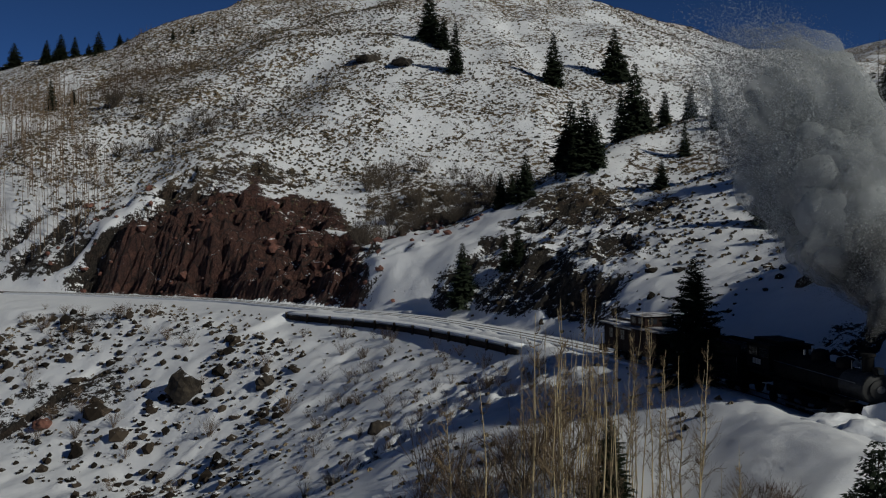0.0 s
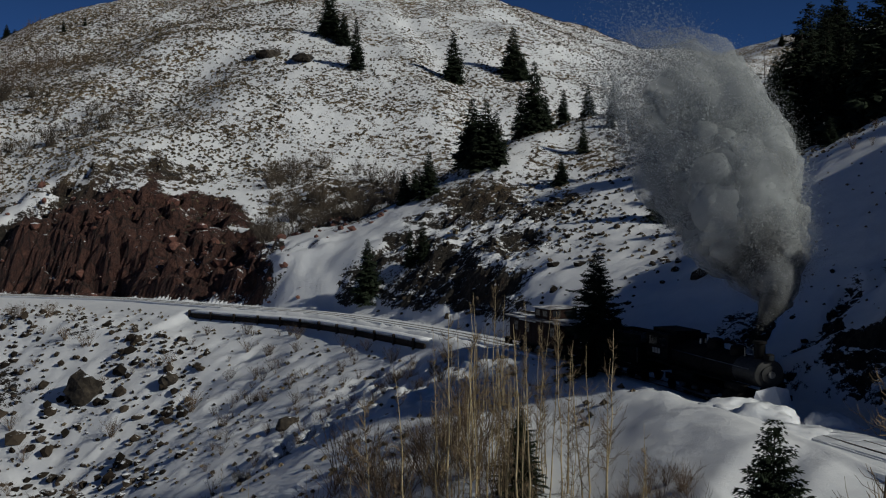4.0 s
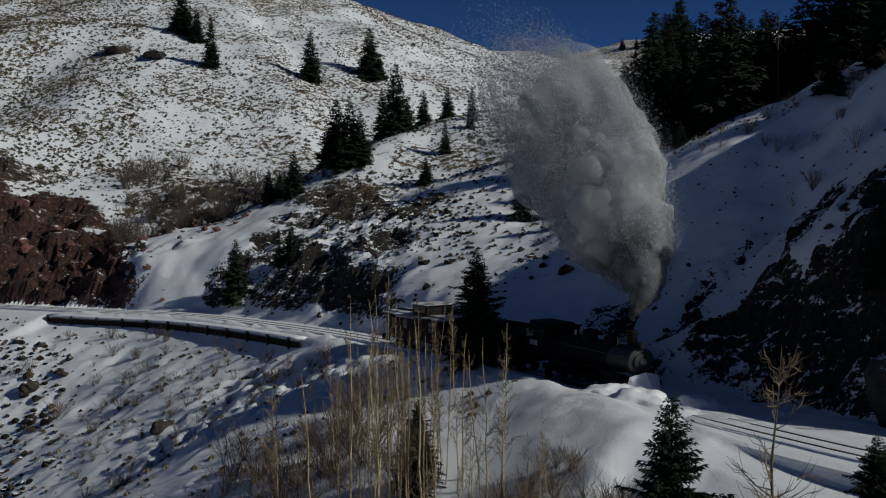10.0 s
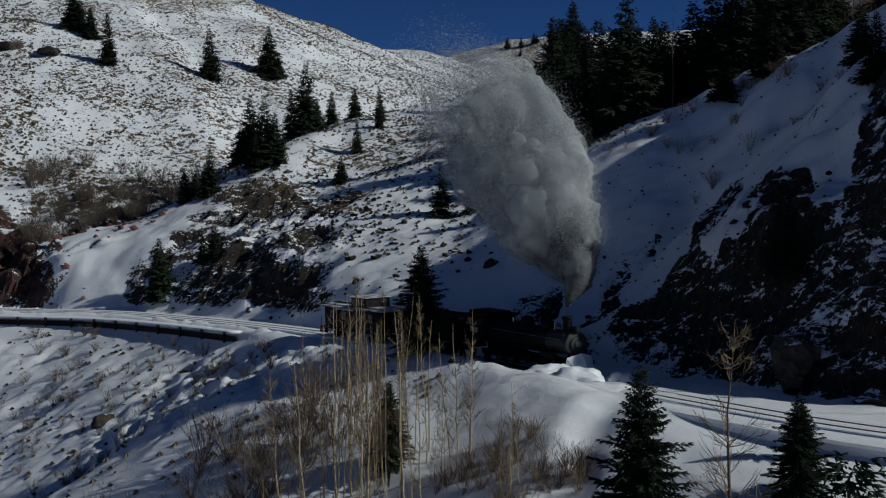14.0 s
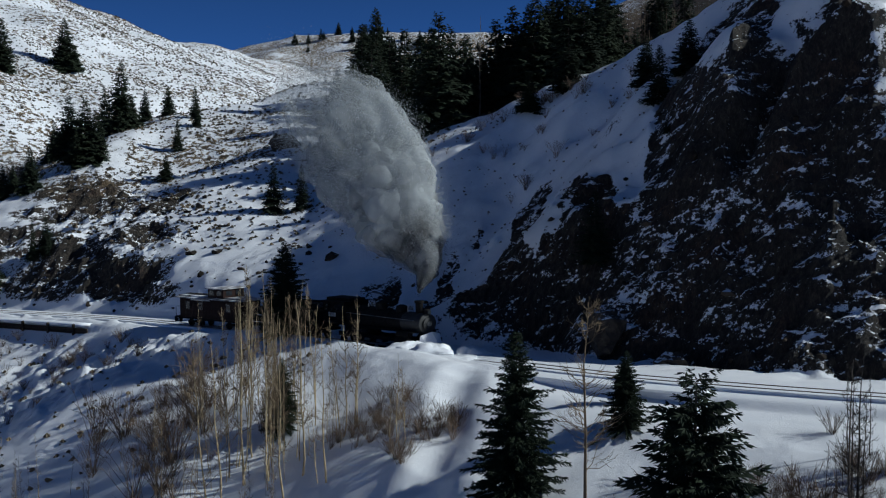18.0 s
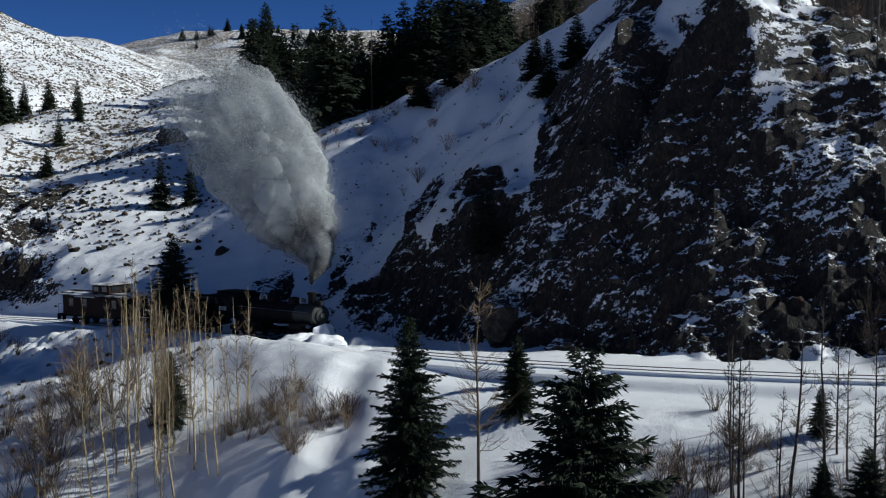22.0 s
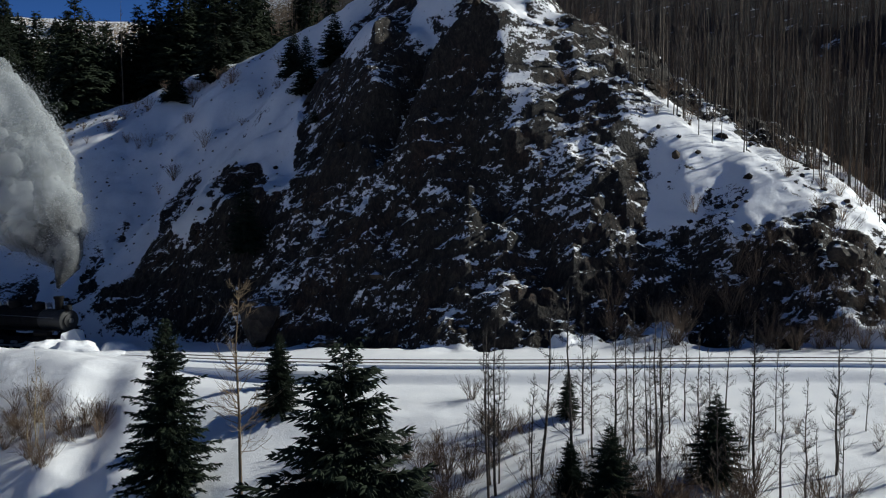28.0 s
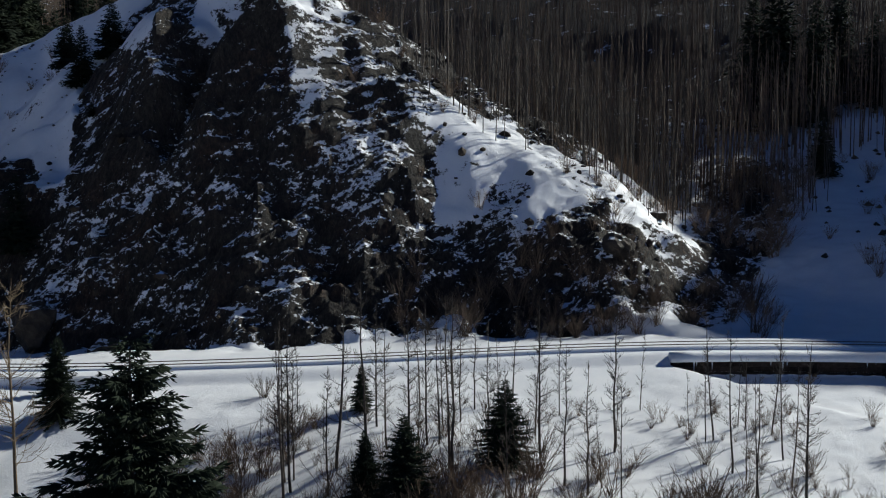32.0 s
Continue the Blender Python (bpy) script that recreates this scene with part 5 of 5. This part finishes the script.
def bars(parent, x, y, z, widths, tall, mat=LETTERS, name="lettering"):
    """Worn lettering as plain bars along a side."""
    kit = Kit()
    for w in widths:
        kit.box(x + w / 2, y, z, w * 0.8, 0.012, tall)
        x += w
    return part(name, kit, mat, parent, "worn white painted marking")


def truck(parent, x, name="truck", radius=0.33):
    t = part(name, Kit().box(x, 0.62, 0.45, 1.9, 0.12, 0.2, 0.02).box(x, -0.62, 0.45, 1.9, 0.12, 0.2, 0.02).box(x, 0, 0.5, 0.35, 1.5, 0.2, 0.02)
             .box(x - 0.7, 0.64, 0.34, 0.28, 0.14, 0.26, 0.02).box(x + 0.7, 0.64, 0.34, 0.28, 0.14, 0.26, 0.02)
             .box(x - 0.7, -0.64, 0.34, 0.28, 0.14, 0.26, 0.02).box(x + 0.7, -0.64, 0.34, 0.28, 0.14, 0.26, 0.02), BLACK, parent)
    for dx in (-0.7, 0.7):
        for y in (-0.47, 0.47):
            put(t, "wheel", SMALL_WHEEL, x + dx, y, radius)
    return t


SMALL_WHEEL = wheel(0.33)
DRIVER = wheel(0.56, 0.14, 12)


def locomotive():
    e = thing("steam_locomotive", "black sooty narrow-gauge steam locomotive with a snow plow", "locomotive")
    part("boiler", Kit().lathe([(0.8, 1.2), (0.98, 1.25), (0.98, 2.6), (0.9, 4.4), (0.82, 6.8), (0.82, 6.9)], 28, (0, 0, 2.35), "x"), BLACK, e, smooth=False)
    for x, w in ((2.5, 1.0), (4.2, 0.93), (5.4, 0.89)):
        part("boiler_band", Kit().lathe([(w, x), (w, x + 0.07)], 28, (0, 0, 2.35), "x"), BLACK, e)
    box = part("smokebox", Kit().lathe([(0.84, 6.9), (0.84, 8.7), (0.8, 8.78), (0.5, 8.82), (0.5, 8.9), (0.1, 8.95)], 28, (0, 0, 2.35), "x"), GRAPHITE, e, "grey graphite-painted smokebox")
    part("number_plate", Kit().lathe([(0.2, 8.95), (0.2, 9.0)], 16, (0, 0, 2.35), "x"), STEEL, box)
    part("stack", Kit().lathe([(0.34, 3.05), (0.27, 3.2), (0.27, 3.95), (0.34, 4.0), (0.34, 4.15), (0.25, 4.16)], 20, (8.0, 0, 0)), BLACK, e)
    part("sand_dome", Kit().lathe([(0.42, 2.95), (0.42, 3.45), (0.36, 3.62), (0.12, 3.7)], 20, (6.2, 0, 0)), BLACK, e)
    part("steam_dome", Kit().lathe([(0.44, 2.95), (0.44, 3.55), (0.38, 3.74), (0.12, 3.84)], 20, (4.1, 0, 0)), BLACK, e)
    part("whistle", Kit().tube([(3.3, 0.1, 3.1), (3.3, 0.1, 3.75)], 0.05, 8), STEEL, e)
    part("safety_valve", Kit().tube([(2.9, 0.15, 3.2), (2.9, 0.15, 3.6)], 0.07, 8).tube([(2.9, -0.15, 3.2), (2.9, -0.15, 3.6)], 0.07, 8), STEEL, e)
    part("bell", Kit().lathe([(0.22, 3.3), (0.17, 3.45), (0.1, 3.6), (0.03, 3.66)], 14, (7.1, 0, 0)).box(7.1, 0.24, 3.4, 0.06, 0.04, 0.5).box(7.1, -0.24, 3.4, 0.06, 0.04, 0.5), STEEL, e)
    lamp = part("headlight", Kit().box(8.75, 0, 3.3, 0.4, 0.4, 0.42, 0.05), BLACK, e)
    part("lens", Kit().lathe([(0.16, 8.95), (0.16, 8.98)], 16, (0, 0, 3.3), "x"), PANE, lamp, "dark glass lens")
    cab = part("cab", Kit().box(0.1, 1.2, 2.45, 2.3, 0.06, 0.75).box(0.1, -1.2, 2.45, 2.3, 0.06, 0.75).box(0.1, 1.2, 3.5, 2.3, 0.06, 0.2).box(0.1, -1.2, 3.5, 2.3, 0.06, 0.2)
               .box(1.2, 1.2, 3.1, 0.12, 0.06, 0.66).box(1.2, -1.2, 3.1, 0.12, 0.06, 0.66).box(0.1, 1.2, 3.1, 0.1, 0.06, 0.66).box(0.1, -1.2, 3.1, 0.1, 0.06, 0.66)
               .box(-1.0, 1.2, 3.1, 0.12, 0.06, 0.66).box(-1.0, -1.2, 3.1, 0.12, 0.06, 0.66).box(1.22, 0, 2.8, 0.06, 2.4, 1.6).box(0.1, 0, 1.75, 2.4, 2.4, 0.12), BLACK, e)
    part("roof", Kit().prism([(-1.25, 3.6), (1.45, 3.6), (1.45, 3.66), (-1.25, 3.66)], -1.3, 1.3).prism([(-1.2, 3.66), (1.4, 3.66), (1.4, 3.9), (-1.2, 3.9)], -0.75, 0.75), BLACK, cab)
    for x in (0.65, -0.45):
        for y in (1.19, -1.19):
            part("window", Kit().box(x, y, 3.1, 0.9, 0.02, 0.6), PANE, cab)
    for y in (-1.245, 1.245):
        bars(cab, -0.45, y, 2.5, (0.3, 0.3, 0.3), 0.34)
    for y in (-1, 1):
        part("running_board", Kit().box(4.9, y * 1.05, 1.72, 7.3, 0.42, 0.05), BLACK, e)
        part("handrail", Kit().tube([(1.4, y * 1.0, 2.75), (5.0, y * 0.98, 2.7), (8.4, y * 0.92, 2.65)], 0.022, 6), STEEL, e)
        part("cylinder", Kit().lathe([(0.4, 6.95), (0.46, 7.0), (0.46, 8.2), (0.4, 8.25)], 18, (0, y * 1.05, 0.85), "x").lathe([(0.24, 7.0), (0.24, 8.2)], 14, (0, y * 1.1, 1.5), "x"), BLACK, e)
        part("air_tank", Kit().lathe([(0.05, 2.0), (0.24, 2.05), (0.24, 3.9), (0.05, 3.95)], 14, (0, y * 1.0, 1.4), "x"), BLACK, e)
        rod = part("side_rod", Kit().box(4.1, y * 0.98, 0.42, 4.1, 0.06, 0.13, 0.01), STEEL, e)
        part("main_rod", Kit().tube([(4.6, y * 1.08, 0.42), (7.0, y * 1.06, 0.85)], [0.07, 0.055], 6), STEEL, e)
        for k in range(4):
            x = 2.2 + 1.27 * k
            put(e, "driving_wheel", DRIVER, x, y * 0.52, 0.56)
            part("counterweight", Kit().box(x, y * 0.85, 0.66, 0.55, 0.16, 0.22, 0.03), STEEL, rod)
        put(e, "pilot_wheel", SMALL_WHEEL, 8.55, y * 0.47, 0.33)
        put(e, "trailing_wheel", SMALL_WHEEL, 0.4, y * 0.47, 0.33)
    part("frame", Kit().box(4.4, 0.66, 0.85, 8.6, 0.12, 0.4).box(4.4, -0.66, 0.85, 8.6, 0.12, 0.4).box(2.0, 0, 1.3, 2.4, 1.5, 0.9, 0.05).box(8.9, 0, 0.95, 0.25, 2.3, 0.35, 0.03), BLACK, e)
    plow = Kit().take([(9.0, -1.3, 0.1), (9.0, 1.3, 0.1), (10.2, 0, 0.08), (9.0, -0.9, 1.5), (9.0, 0.9, 1.5), (9.2, 0, 1.75), (9.45, -0.65, 0.7), (9.45, 0.65, 0.7)],
                      [(0, 2, 6), (2, 5, 6), (0, 6, 3), (6, 5, 3), (1, 7, 2), (2, 7, 5), (1, 4, 7), (7, 4, 5), (0, 3, 4, 1), (3, 5, 4), (0, 1, 2)])
    part("plow", plow, SNOW, e, "snow-caked steel wedge plow")
    return e


def tender():
    e = thing("tender", "black sooty coal tender with worn white lettering", "tender")
    part("tank", Kit().box(0, 0, 1.75, 7.6, 2.5, 1.5, 0.08), BLACK, e)
    part("coal_bunker", Kit().box(1.6, 1.12, 2.85, 4.2, 0.08, 0.75).box(1.6, -1.12, 2.85, 4.2, 0.08, 0.75).box(-0.5, 0, 2.85, 0.08, 2.3, 0.75), BLACK, e)
    r = np.random.default_rng(3)
    coal = Kit()
    for k in range(240):
        x, y = r.uniform(-0.3, 3.5), r.uniform(-1.0, 1.0)
        coal.rock((x, y, 2.6 + 0.45 * (1 - abs(y)) + r.uniform(0, 0.1)), (0.16, 0.14, 0.13), 900 + k, 1)
    part("coal", coal, COAL, e, "heaped black coal")
    hut = part("doghouse", Kit().box(-1.9, 0, 3.1, 1.5, 1.5, 1.2, 0.04), BLACK, e)
    part("window", Kit().box(-1.9, 0.76, 3.2, 0.7, 0.02, 0.5), PANE, hut)
    part("window", Kit().box(-1.9, -0.76, 3.2, 0.7, 0.02, 0.5), PANE, hut)
    part("roof", Kit().box(-1.9, 0, 3.74, 1.75, 1.75, 0.08, 0.02), ROOFING, hut)
    part("water_hatch", Kit().lathe([(0.35, 2.5), (0.35, 2.75), (0.2, 2.8)], 16, (-3.1, 0, 0)), BLACK, e)
    part("frame", Kit().box(0, 0, 0.88, 8.0, 2.3, 0.24, 0.03), BLACK, e)
    for y in (-1.257, 1.257):
        bars(e, -2.9, y, 1.95, (0.34, 0.28, 0.36, 0.28, 0.26, 0.3, 0.28), 0.26)
        part("stripe", Kit().box(-0.4, y, 1.2, 6.6, 0.012, 0.05), LETTERS, e, "thin worn white stripe")
        part("grab_rail", Kit().tube([(3.6, y * 1.02, 1.3), (3.6, y * 1.02, 2.5)], 0.02, 6), STEEL, e)
    truck(e, -2.5)
    truck(e, 2.5)
    return e


BOARD = Kit().box(0, 0, 0, 0.17, 0.03, 1.86, 0.008).mesh("board", BROWN)


def caboose():
    e = thing("caboose", "dull red-brown wooden caboose with a cupola and snowy roof", "caboose")
    part("body", Kit().box(0, 0, 1.95, 7.4, 2.5, 1.9, 0.03), BROWN, e)
    for y in (-1.26, 1.26):
        for k in range(37):
            put(e, "board", BOARD, -3.6 + 0.2 * k, y, 1.95)
    part("roof", Kit().prism([(-4.4, 2.9), (4.4, 2.9), (4.4, 3.0), (-4.4, 3.0)], -1.42, 1.42).prism([(-4.35, 3.0), (4.35, 3.0), (4.35, 3.12), (-4.35, 3.12)], -0.9, 0.9), ROOFING, e, "flat arched roof dusted with snow")
    cup = part("cupola", Kit().box(0.9, 0, 3.5, 2.0, 2.2, 0.85, 0.03), BROWN, e)
    part("cupola_roof", Kit().box(0.9, 0, 3.97, 2.35, 2.55, 0.09, 0.02), ROOFING, cup)
    for y in (-1.11, 1.11):
        for x in (0.4, 1.4):
            part("window", Kit().box(x, y, 3.55, 0.6, 0.03, 0.45), PANE, cup)
    for x in (-0.12, 1.92):
        for y in (-0.5, 0.5):
            part("window", Kit().box(x, y, 3.55, 0.03, 0.6, 0.45), PANE, cup)
    for y in (-1.28, 1.28):
        for x in (-2.6, -0.9, 2.7):
            w = part("window", Kit().box(x, y, 2.2, 0.6, 0.02, 0.75), PANE, e)
            part("window_frame", Kit().box(x, y, 2.62, 0.72, 0.05, 0.07).box(x, y, 1.8, 0.76, 0.07, 0.06).box(x - 0.33, y, 2.2, 0.06, 0.05, 0.8).box(x + 0.33, y, 2.2, 0.06, 0.05, 0.8).box(x, y, 2.2, 0.6, 0.04, 0.04), BROWN, w)
        bars(e, -2.2, y, 2.78, (0.24, 0.2, 0.24, 0.2, 0.28, 0.2, 0.24, 0.3, 0.2, 0.26, 0.2), 0.12)
    for x in (-4.1, 4.1):
        p = part("platform", Kit().box(x, 0, 0.95, 0.8, 2.4, 0.12, 0.02), TIMBER, e)
        for y in (-1.15, 1.15):
            part("railing", Kit().tube([(x * 1.08, y, 1.0), (x * 1.08, y, 1.95), (x * 1.08, 0.25 * y, 1.95), (x * 1.08, 0.25 * y, 1.0)], 0.025, 6), BLACK, p)
            part("step", Kit().box(x, y, 0.55, 0.7, 0.3, 0.05).box(x, y, 0.75, 0.7, 0.25, 0.05).box(x - 0.34, y, 0.7, 0.04, 0.3, 0.55).box(x + 0.34, y, 0.7, 0.04, 0.3, 0.55), BLACK, p)
    part("smoke_jack", Kit().tube([(-1.7, 0.5, 3.0), (-1.7, 0.5, 3.7)], 0.09, 10).lathe([(0.16, 3.68), (0.16, 3.76), (0.03, 3.85)], 10, (-1.7, 0.5, 0)), BLACK, e)
    part("frame", Kit().box(0, 0, 0.88, 8.8, 2.0, 0.22, 0.03), BLACK, e)
    part("roof_walk", Kit().box(-2.0, 0, 3.2, 4.4, 0.45, 0.04), TIMBER, e)
    truck(e, -2.5)
    truck(e, 2.5)
    return e


NOSE, SIZE = 258.0, (1.15, 1.12, 0.96)


def on_rails(ob, s):
    """Stands a vehicle on the rails with its middle at s."""
    a, b = along(s - 2.5), along(s + 2.5)
    p, q = Vector([float(v) for v in a[:3]]), Vector([float(v) for v in b[:3]])
    way = (q - p).normalized()
    mid = (p + q) / 2 + Vector((0, 0, 0.25))
    side = Vector((0, 0, 1)).cross(way).normalized()
    m = Matrix((way, side, way.cross(side))).transposed().to_4x4()
    ob.matrix_world = Matrix.Translation(mid) @ m @ Matrix.Diagonal((*SIZE, 1))
    return ob


def shifted(ob, dx):
    for c in ob.children:
        c.matrix_basis = Matrix.Translation((dx, 0, 0)) @ c.matrix_basis
    return ob


on_rails(shifted(locomotive(), -4.5), NOSE - 6.5)
on_rails(tender(), NOSE - 18.2)
on_rails(caboose(), NOSE - 28.6)


for gap, side, size, seed in ((0.8, -1.9, (2.2, 1.5, 1.35), 6), (-1.2, -2.4, (2.0, 1.2, 0.9), 7), (3.0, -1.2, (2.2, 1.6, 0.7), 9), (1.6, 1.5, (1.7, 1.3, 1.1), 8)):
    x, y, z, h = along(NOSE + gap, side)
    snow_pile(float(x), float(y), size, seed, "fresh snow thrown up beside the plow")


# ---- the smoke, standing as it hangs over the engine ----
def smoke_material(name, thin, base):
    m, n, l, b = material(name, 1.0)
    pos = n.new("ShaderNodeTexCoord").outputs["Object"]
    age = given(n, "age")
    fac = maths(n, l, "ADD", maths(n, l, "MULTIPLY", noise_at(n, l, pos, 0.35, 5, 0.65), 0.5), maths(n, l, "MULTIPLY", age, 0.7))
    colour = steps(n, l, fac, base)
    diff = add(n, l, "ShaderNodeBsdfDiffuse", Color=colour)
    glow = add(n, l, "ShaderNodeBsdfTranslucent", Color=colour)
    mix = add(n, l, "ShaderNodeMixShader", Fac=0.5, i1=diff.outputs[0], i2=glow.outputs[0])
    out = n["Material Output"]
    if thin:
        veil = steps(n, l, noise_at(n, l, pos, 0.3, 3, 0.5), [(0.3, 0.0), (0.66, thin)])
        veil = maths(n, l, "MULTIPLY", veil, steps(n, l, age, [(0.5, 1.0), (0.75, 0.55), (0.97, 0.0)]))
        clear = n.new("ShaderNodeBsdfTransparent")
        mix = add(n, l, "ShaderNodeMixShader", Fac=veil, i1=clear.outputs[0], i2=mix.outputs[0])
    l.new(mix.outputs[0], out.inputs["Surface"])
    n.remove(b)
    return m


GREYS = [(0.2, (0.07, 0.07, 0.07)), (0.34, (0.26, 0.265, 0.27)), (0.5, (0.6, 0.62, 0.63)), (0.75, (0.5, 0.52, 0.53)), (0.95, (0.4, 0.42, 0.43))]
PLUME = [(39.81, 65.11, -9.05, 0.35), (40.99, 65.87, -7.38, 1.1), (41.19, 67.17, -6.05, 2.3), (41.07, 68.66, -4.31, 3.8), (40.67, 70.27, -2.17, 4.6), (39.99, 71.96, 0.12, 5.2), (38.99, 73.72, 2.45, 5.4), (37.55, 75.59, 4.8, 5.2), (35.92, 77.43, 7.16, 4.8), (34.66, 79.02, 9.08, 4.2), (33.57, 80.5, 10.78, 3.6)]


def plume(name, swell, mat, seed, around, rough):
    """One billowing skin round the plume's line."""
    p = spline(PLUME, 0.45)
    p = p[:int(0.9 * len(p))]
    n = len(p)
    way = np.gradient(p[:, :3], axis=0)
    way /= np.linalg.norm(way, axis=1)[:, None]
    a = np.cross(way, [0.3, 0.9, 0.1])
    a /= np.linalg.norm(a, axis=1)[:, None]
    b = np.cross(way, a)
    v, ages = [], []
    shift = Vector((seed * 7.1, 0, 0))
    for k in range(n):
        end = min(1.0, (k + 0.3) / 3, (n - 1 - k + 0.15) / 16)
        for i in range(around):
            t = 2 * math.pi * i / around
            d = a[k] * math.cos(t) + b[k] * math.sin(t)
            q = Vector(p[k, :3] + d * p[k, 3] * 0.8)
            size = 1.0 / (0.9 + 0.45 * p[k, 3])
            lump = 1 - 2 * abs(noise.noise(q * size * 0.75 + shift))
            lump = 0.5 * lump + 0.3 * (1 - 2.4 * abs(noise.noise(q * size * 1.7 + shift)))
            lump += 1.1 * noise.noise(q * 0.2 + shift) + 0.7 * noise.noise(q * 0.42 + shift)
            r = p[k, 3] * math.sqrt(max(end, 0.02)) * (swell + rough * lump)
            v.append(tuple(p[k, :3] + d * max(r, 0.35 * p[k, 3] * end)))
            ages.append(k / n)
    f = [(k * around + i, k * around + (i + 1) % around, (k + 1) * around + (i + 1) % around, (k + 1) * around + i) for k in range(n - 1) for i in range(around)]
    f += [tuple(range(around))[::-1], tuple((n - 1) * around + i for i in range(around))]
    me = Kit().take(v, f).mesh(name, mat, True)
    me.attributes.new("age", "FLOAT", "POINT").data.foreach_set("value", np.array(ages, np.float32))
    return me


def puffs(name, swell, count, mat, seed, spread):
    """The billows inside: lumpy balls of many sizes along the plume's line."""
    r = np.random.default_rng(seed)
    p = np.array(PLUME)
    kit, ages = Kit(), []
    v, f = BALLS[3]
    for k in range(count):
        t = (k + 0.5) / count
        t = t * 0.62
        q = np.array([np.interp(t ** 0.8 * (len(p) - 1), np.arange(len(p)), p[:, i]) for i in range(4)])
        rad = q[3] * swell * r.uniform(0.55, 1.0) * (1 - 0.6 * ramp(t, 0.3, 0.62))
        at = q[:3] + np.clip(r.normal(0, 1, 3), -1.4, 1.4) * q[3] * spread * (1 - 0.5 * ramp(t, 0.3, 0.62))
        o = r.uniform(-50, 50, 3)
        bumps = np.array([noise.fractal(Vector(w * 1.1 + o), 1.0, 2.1, 2) for w in v])
        kit.take(v * (rad * (1 + 0.3 * bumps))[:, None] + at, f)
        ages += [t] * len(v)
    me = kit.mesh(name, mat, True)
    me.attributes.new("age", "FLOAT", "POINT").data.foreach_set("value", np.array(ages, np.float32))
    return me


def wisps(name, count, mat, seed):
    """Fine flakes of vapour that thin out round the billows."""
    r = np.random.default_rng(seed)
    p = spline(PLUME, 0.3)
    mass = p[:, 3] ** 2 * (1 - ramp(np.arange(len(p)) / len(p), 0.5, 0.86))
    t = np.sort(r.choice(len(p), count, p=mass / np.sum(mass)))
    d = r.normal(size=(count, 3))
    d /= np.linalg.norm(d, axis=1)[:, None]
    age = t / len(p)
    core = p[t, :3] + d * p[t, 3:4] * 0.7
    lump = 0.5 * grain(core[:, 0] * 0.35 + core[:, 2] * 0.2, core[:, 1] * 0.35 + core[:, 2] * 0.35, 5) + 0.25 * grain(core[:, 0] * 0.8, core[:, 2] * 0.8 + core[:, 1] * 0.3, 6)
    rho = p[t, 3] * (0.72 + 0.3 * lump + np.abs(r.normal(0, 0.13 + 0.06 * age, count))) * (1 - 0.35 * ramp(age, 0.8, 1.0))
    at = p[t, :3] + d * rho[:, None]
    size = r.uniform(0.02, 0.045, count) * (1 - 0.4 * ramp(rho / p[t, 3], 0.7, 1.1))
    v = at[:, None] + r.normal(size=(count, 3, 3)) * size[:, None, None]
    me = bpy.data.meshes.new(name)
    me.from_pydata(v.reshape(-1, 3).tolist(), [], np.arange(count * 3).reshape(-1, 3).tolist())
    me.materials.append(mat)
    me.attributes.new("age", "FLOAT", "POINT").data.foreach_set("value", np.repeat(age, 3).astype(np.float32))
    return me


smoke = tagged(new("smoke_plume"), "billowing grey-white smoke rising from the locomotive's stack", "smoke", kind="stuff")
part("core", puffs("core", 0.34, 170, smoke_material("dense_smoke", 0.0, GREYS), 1, 0.3), None, smoke)
for k, (swell, thin) in enumerate(((0.62, 0.92), (0.78, 0.6))):
    part("veil", plume("veil", swell, smoke_material("thin_smoke", thin, GREYS), 1.06 + 0.07 * k, 90, 0.22), None, smoke)
part("wisps", wisps("wisps", 240000, smoke_material("loose_smoke", 0.0, GREYS), 2), None, smoke)
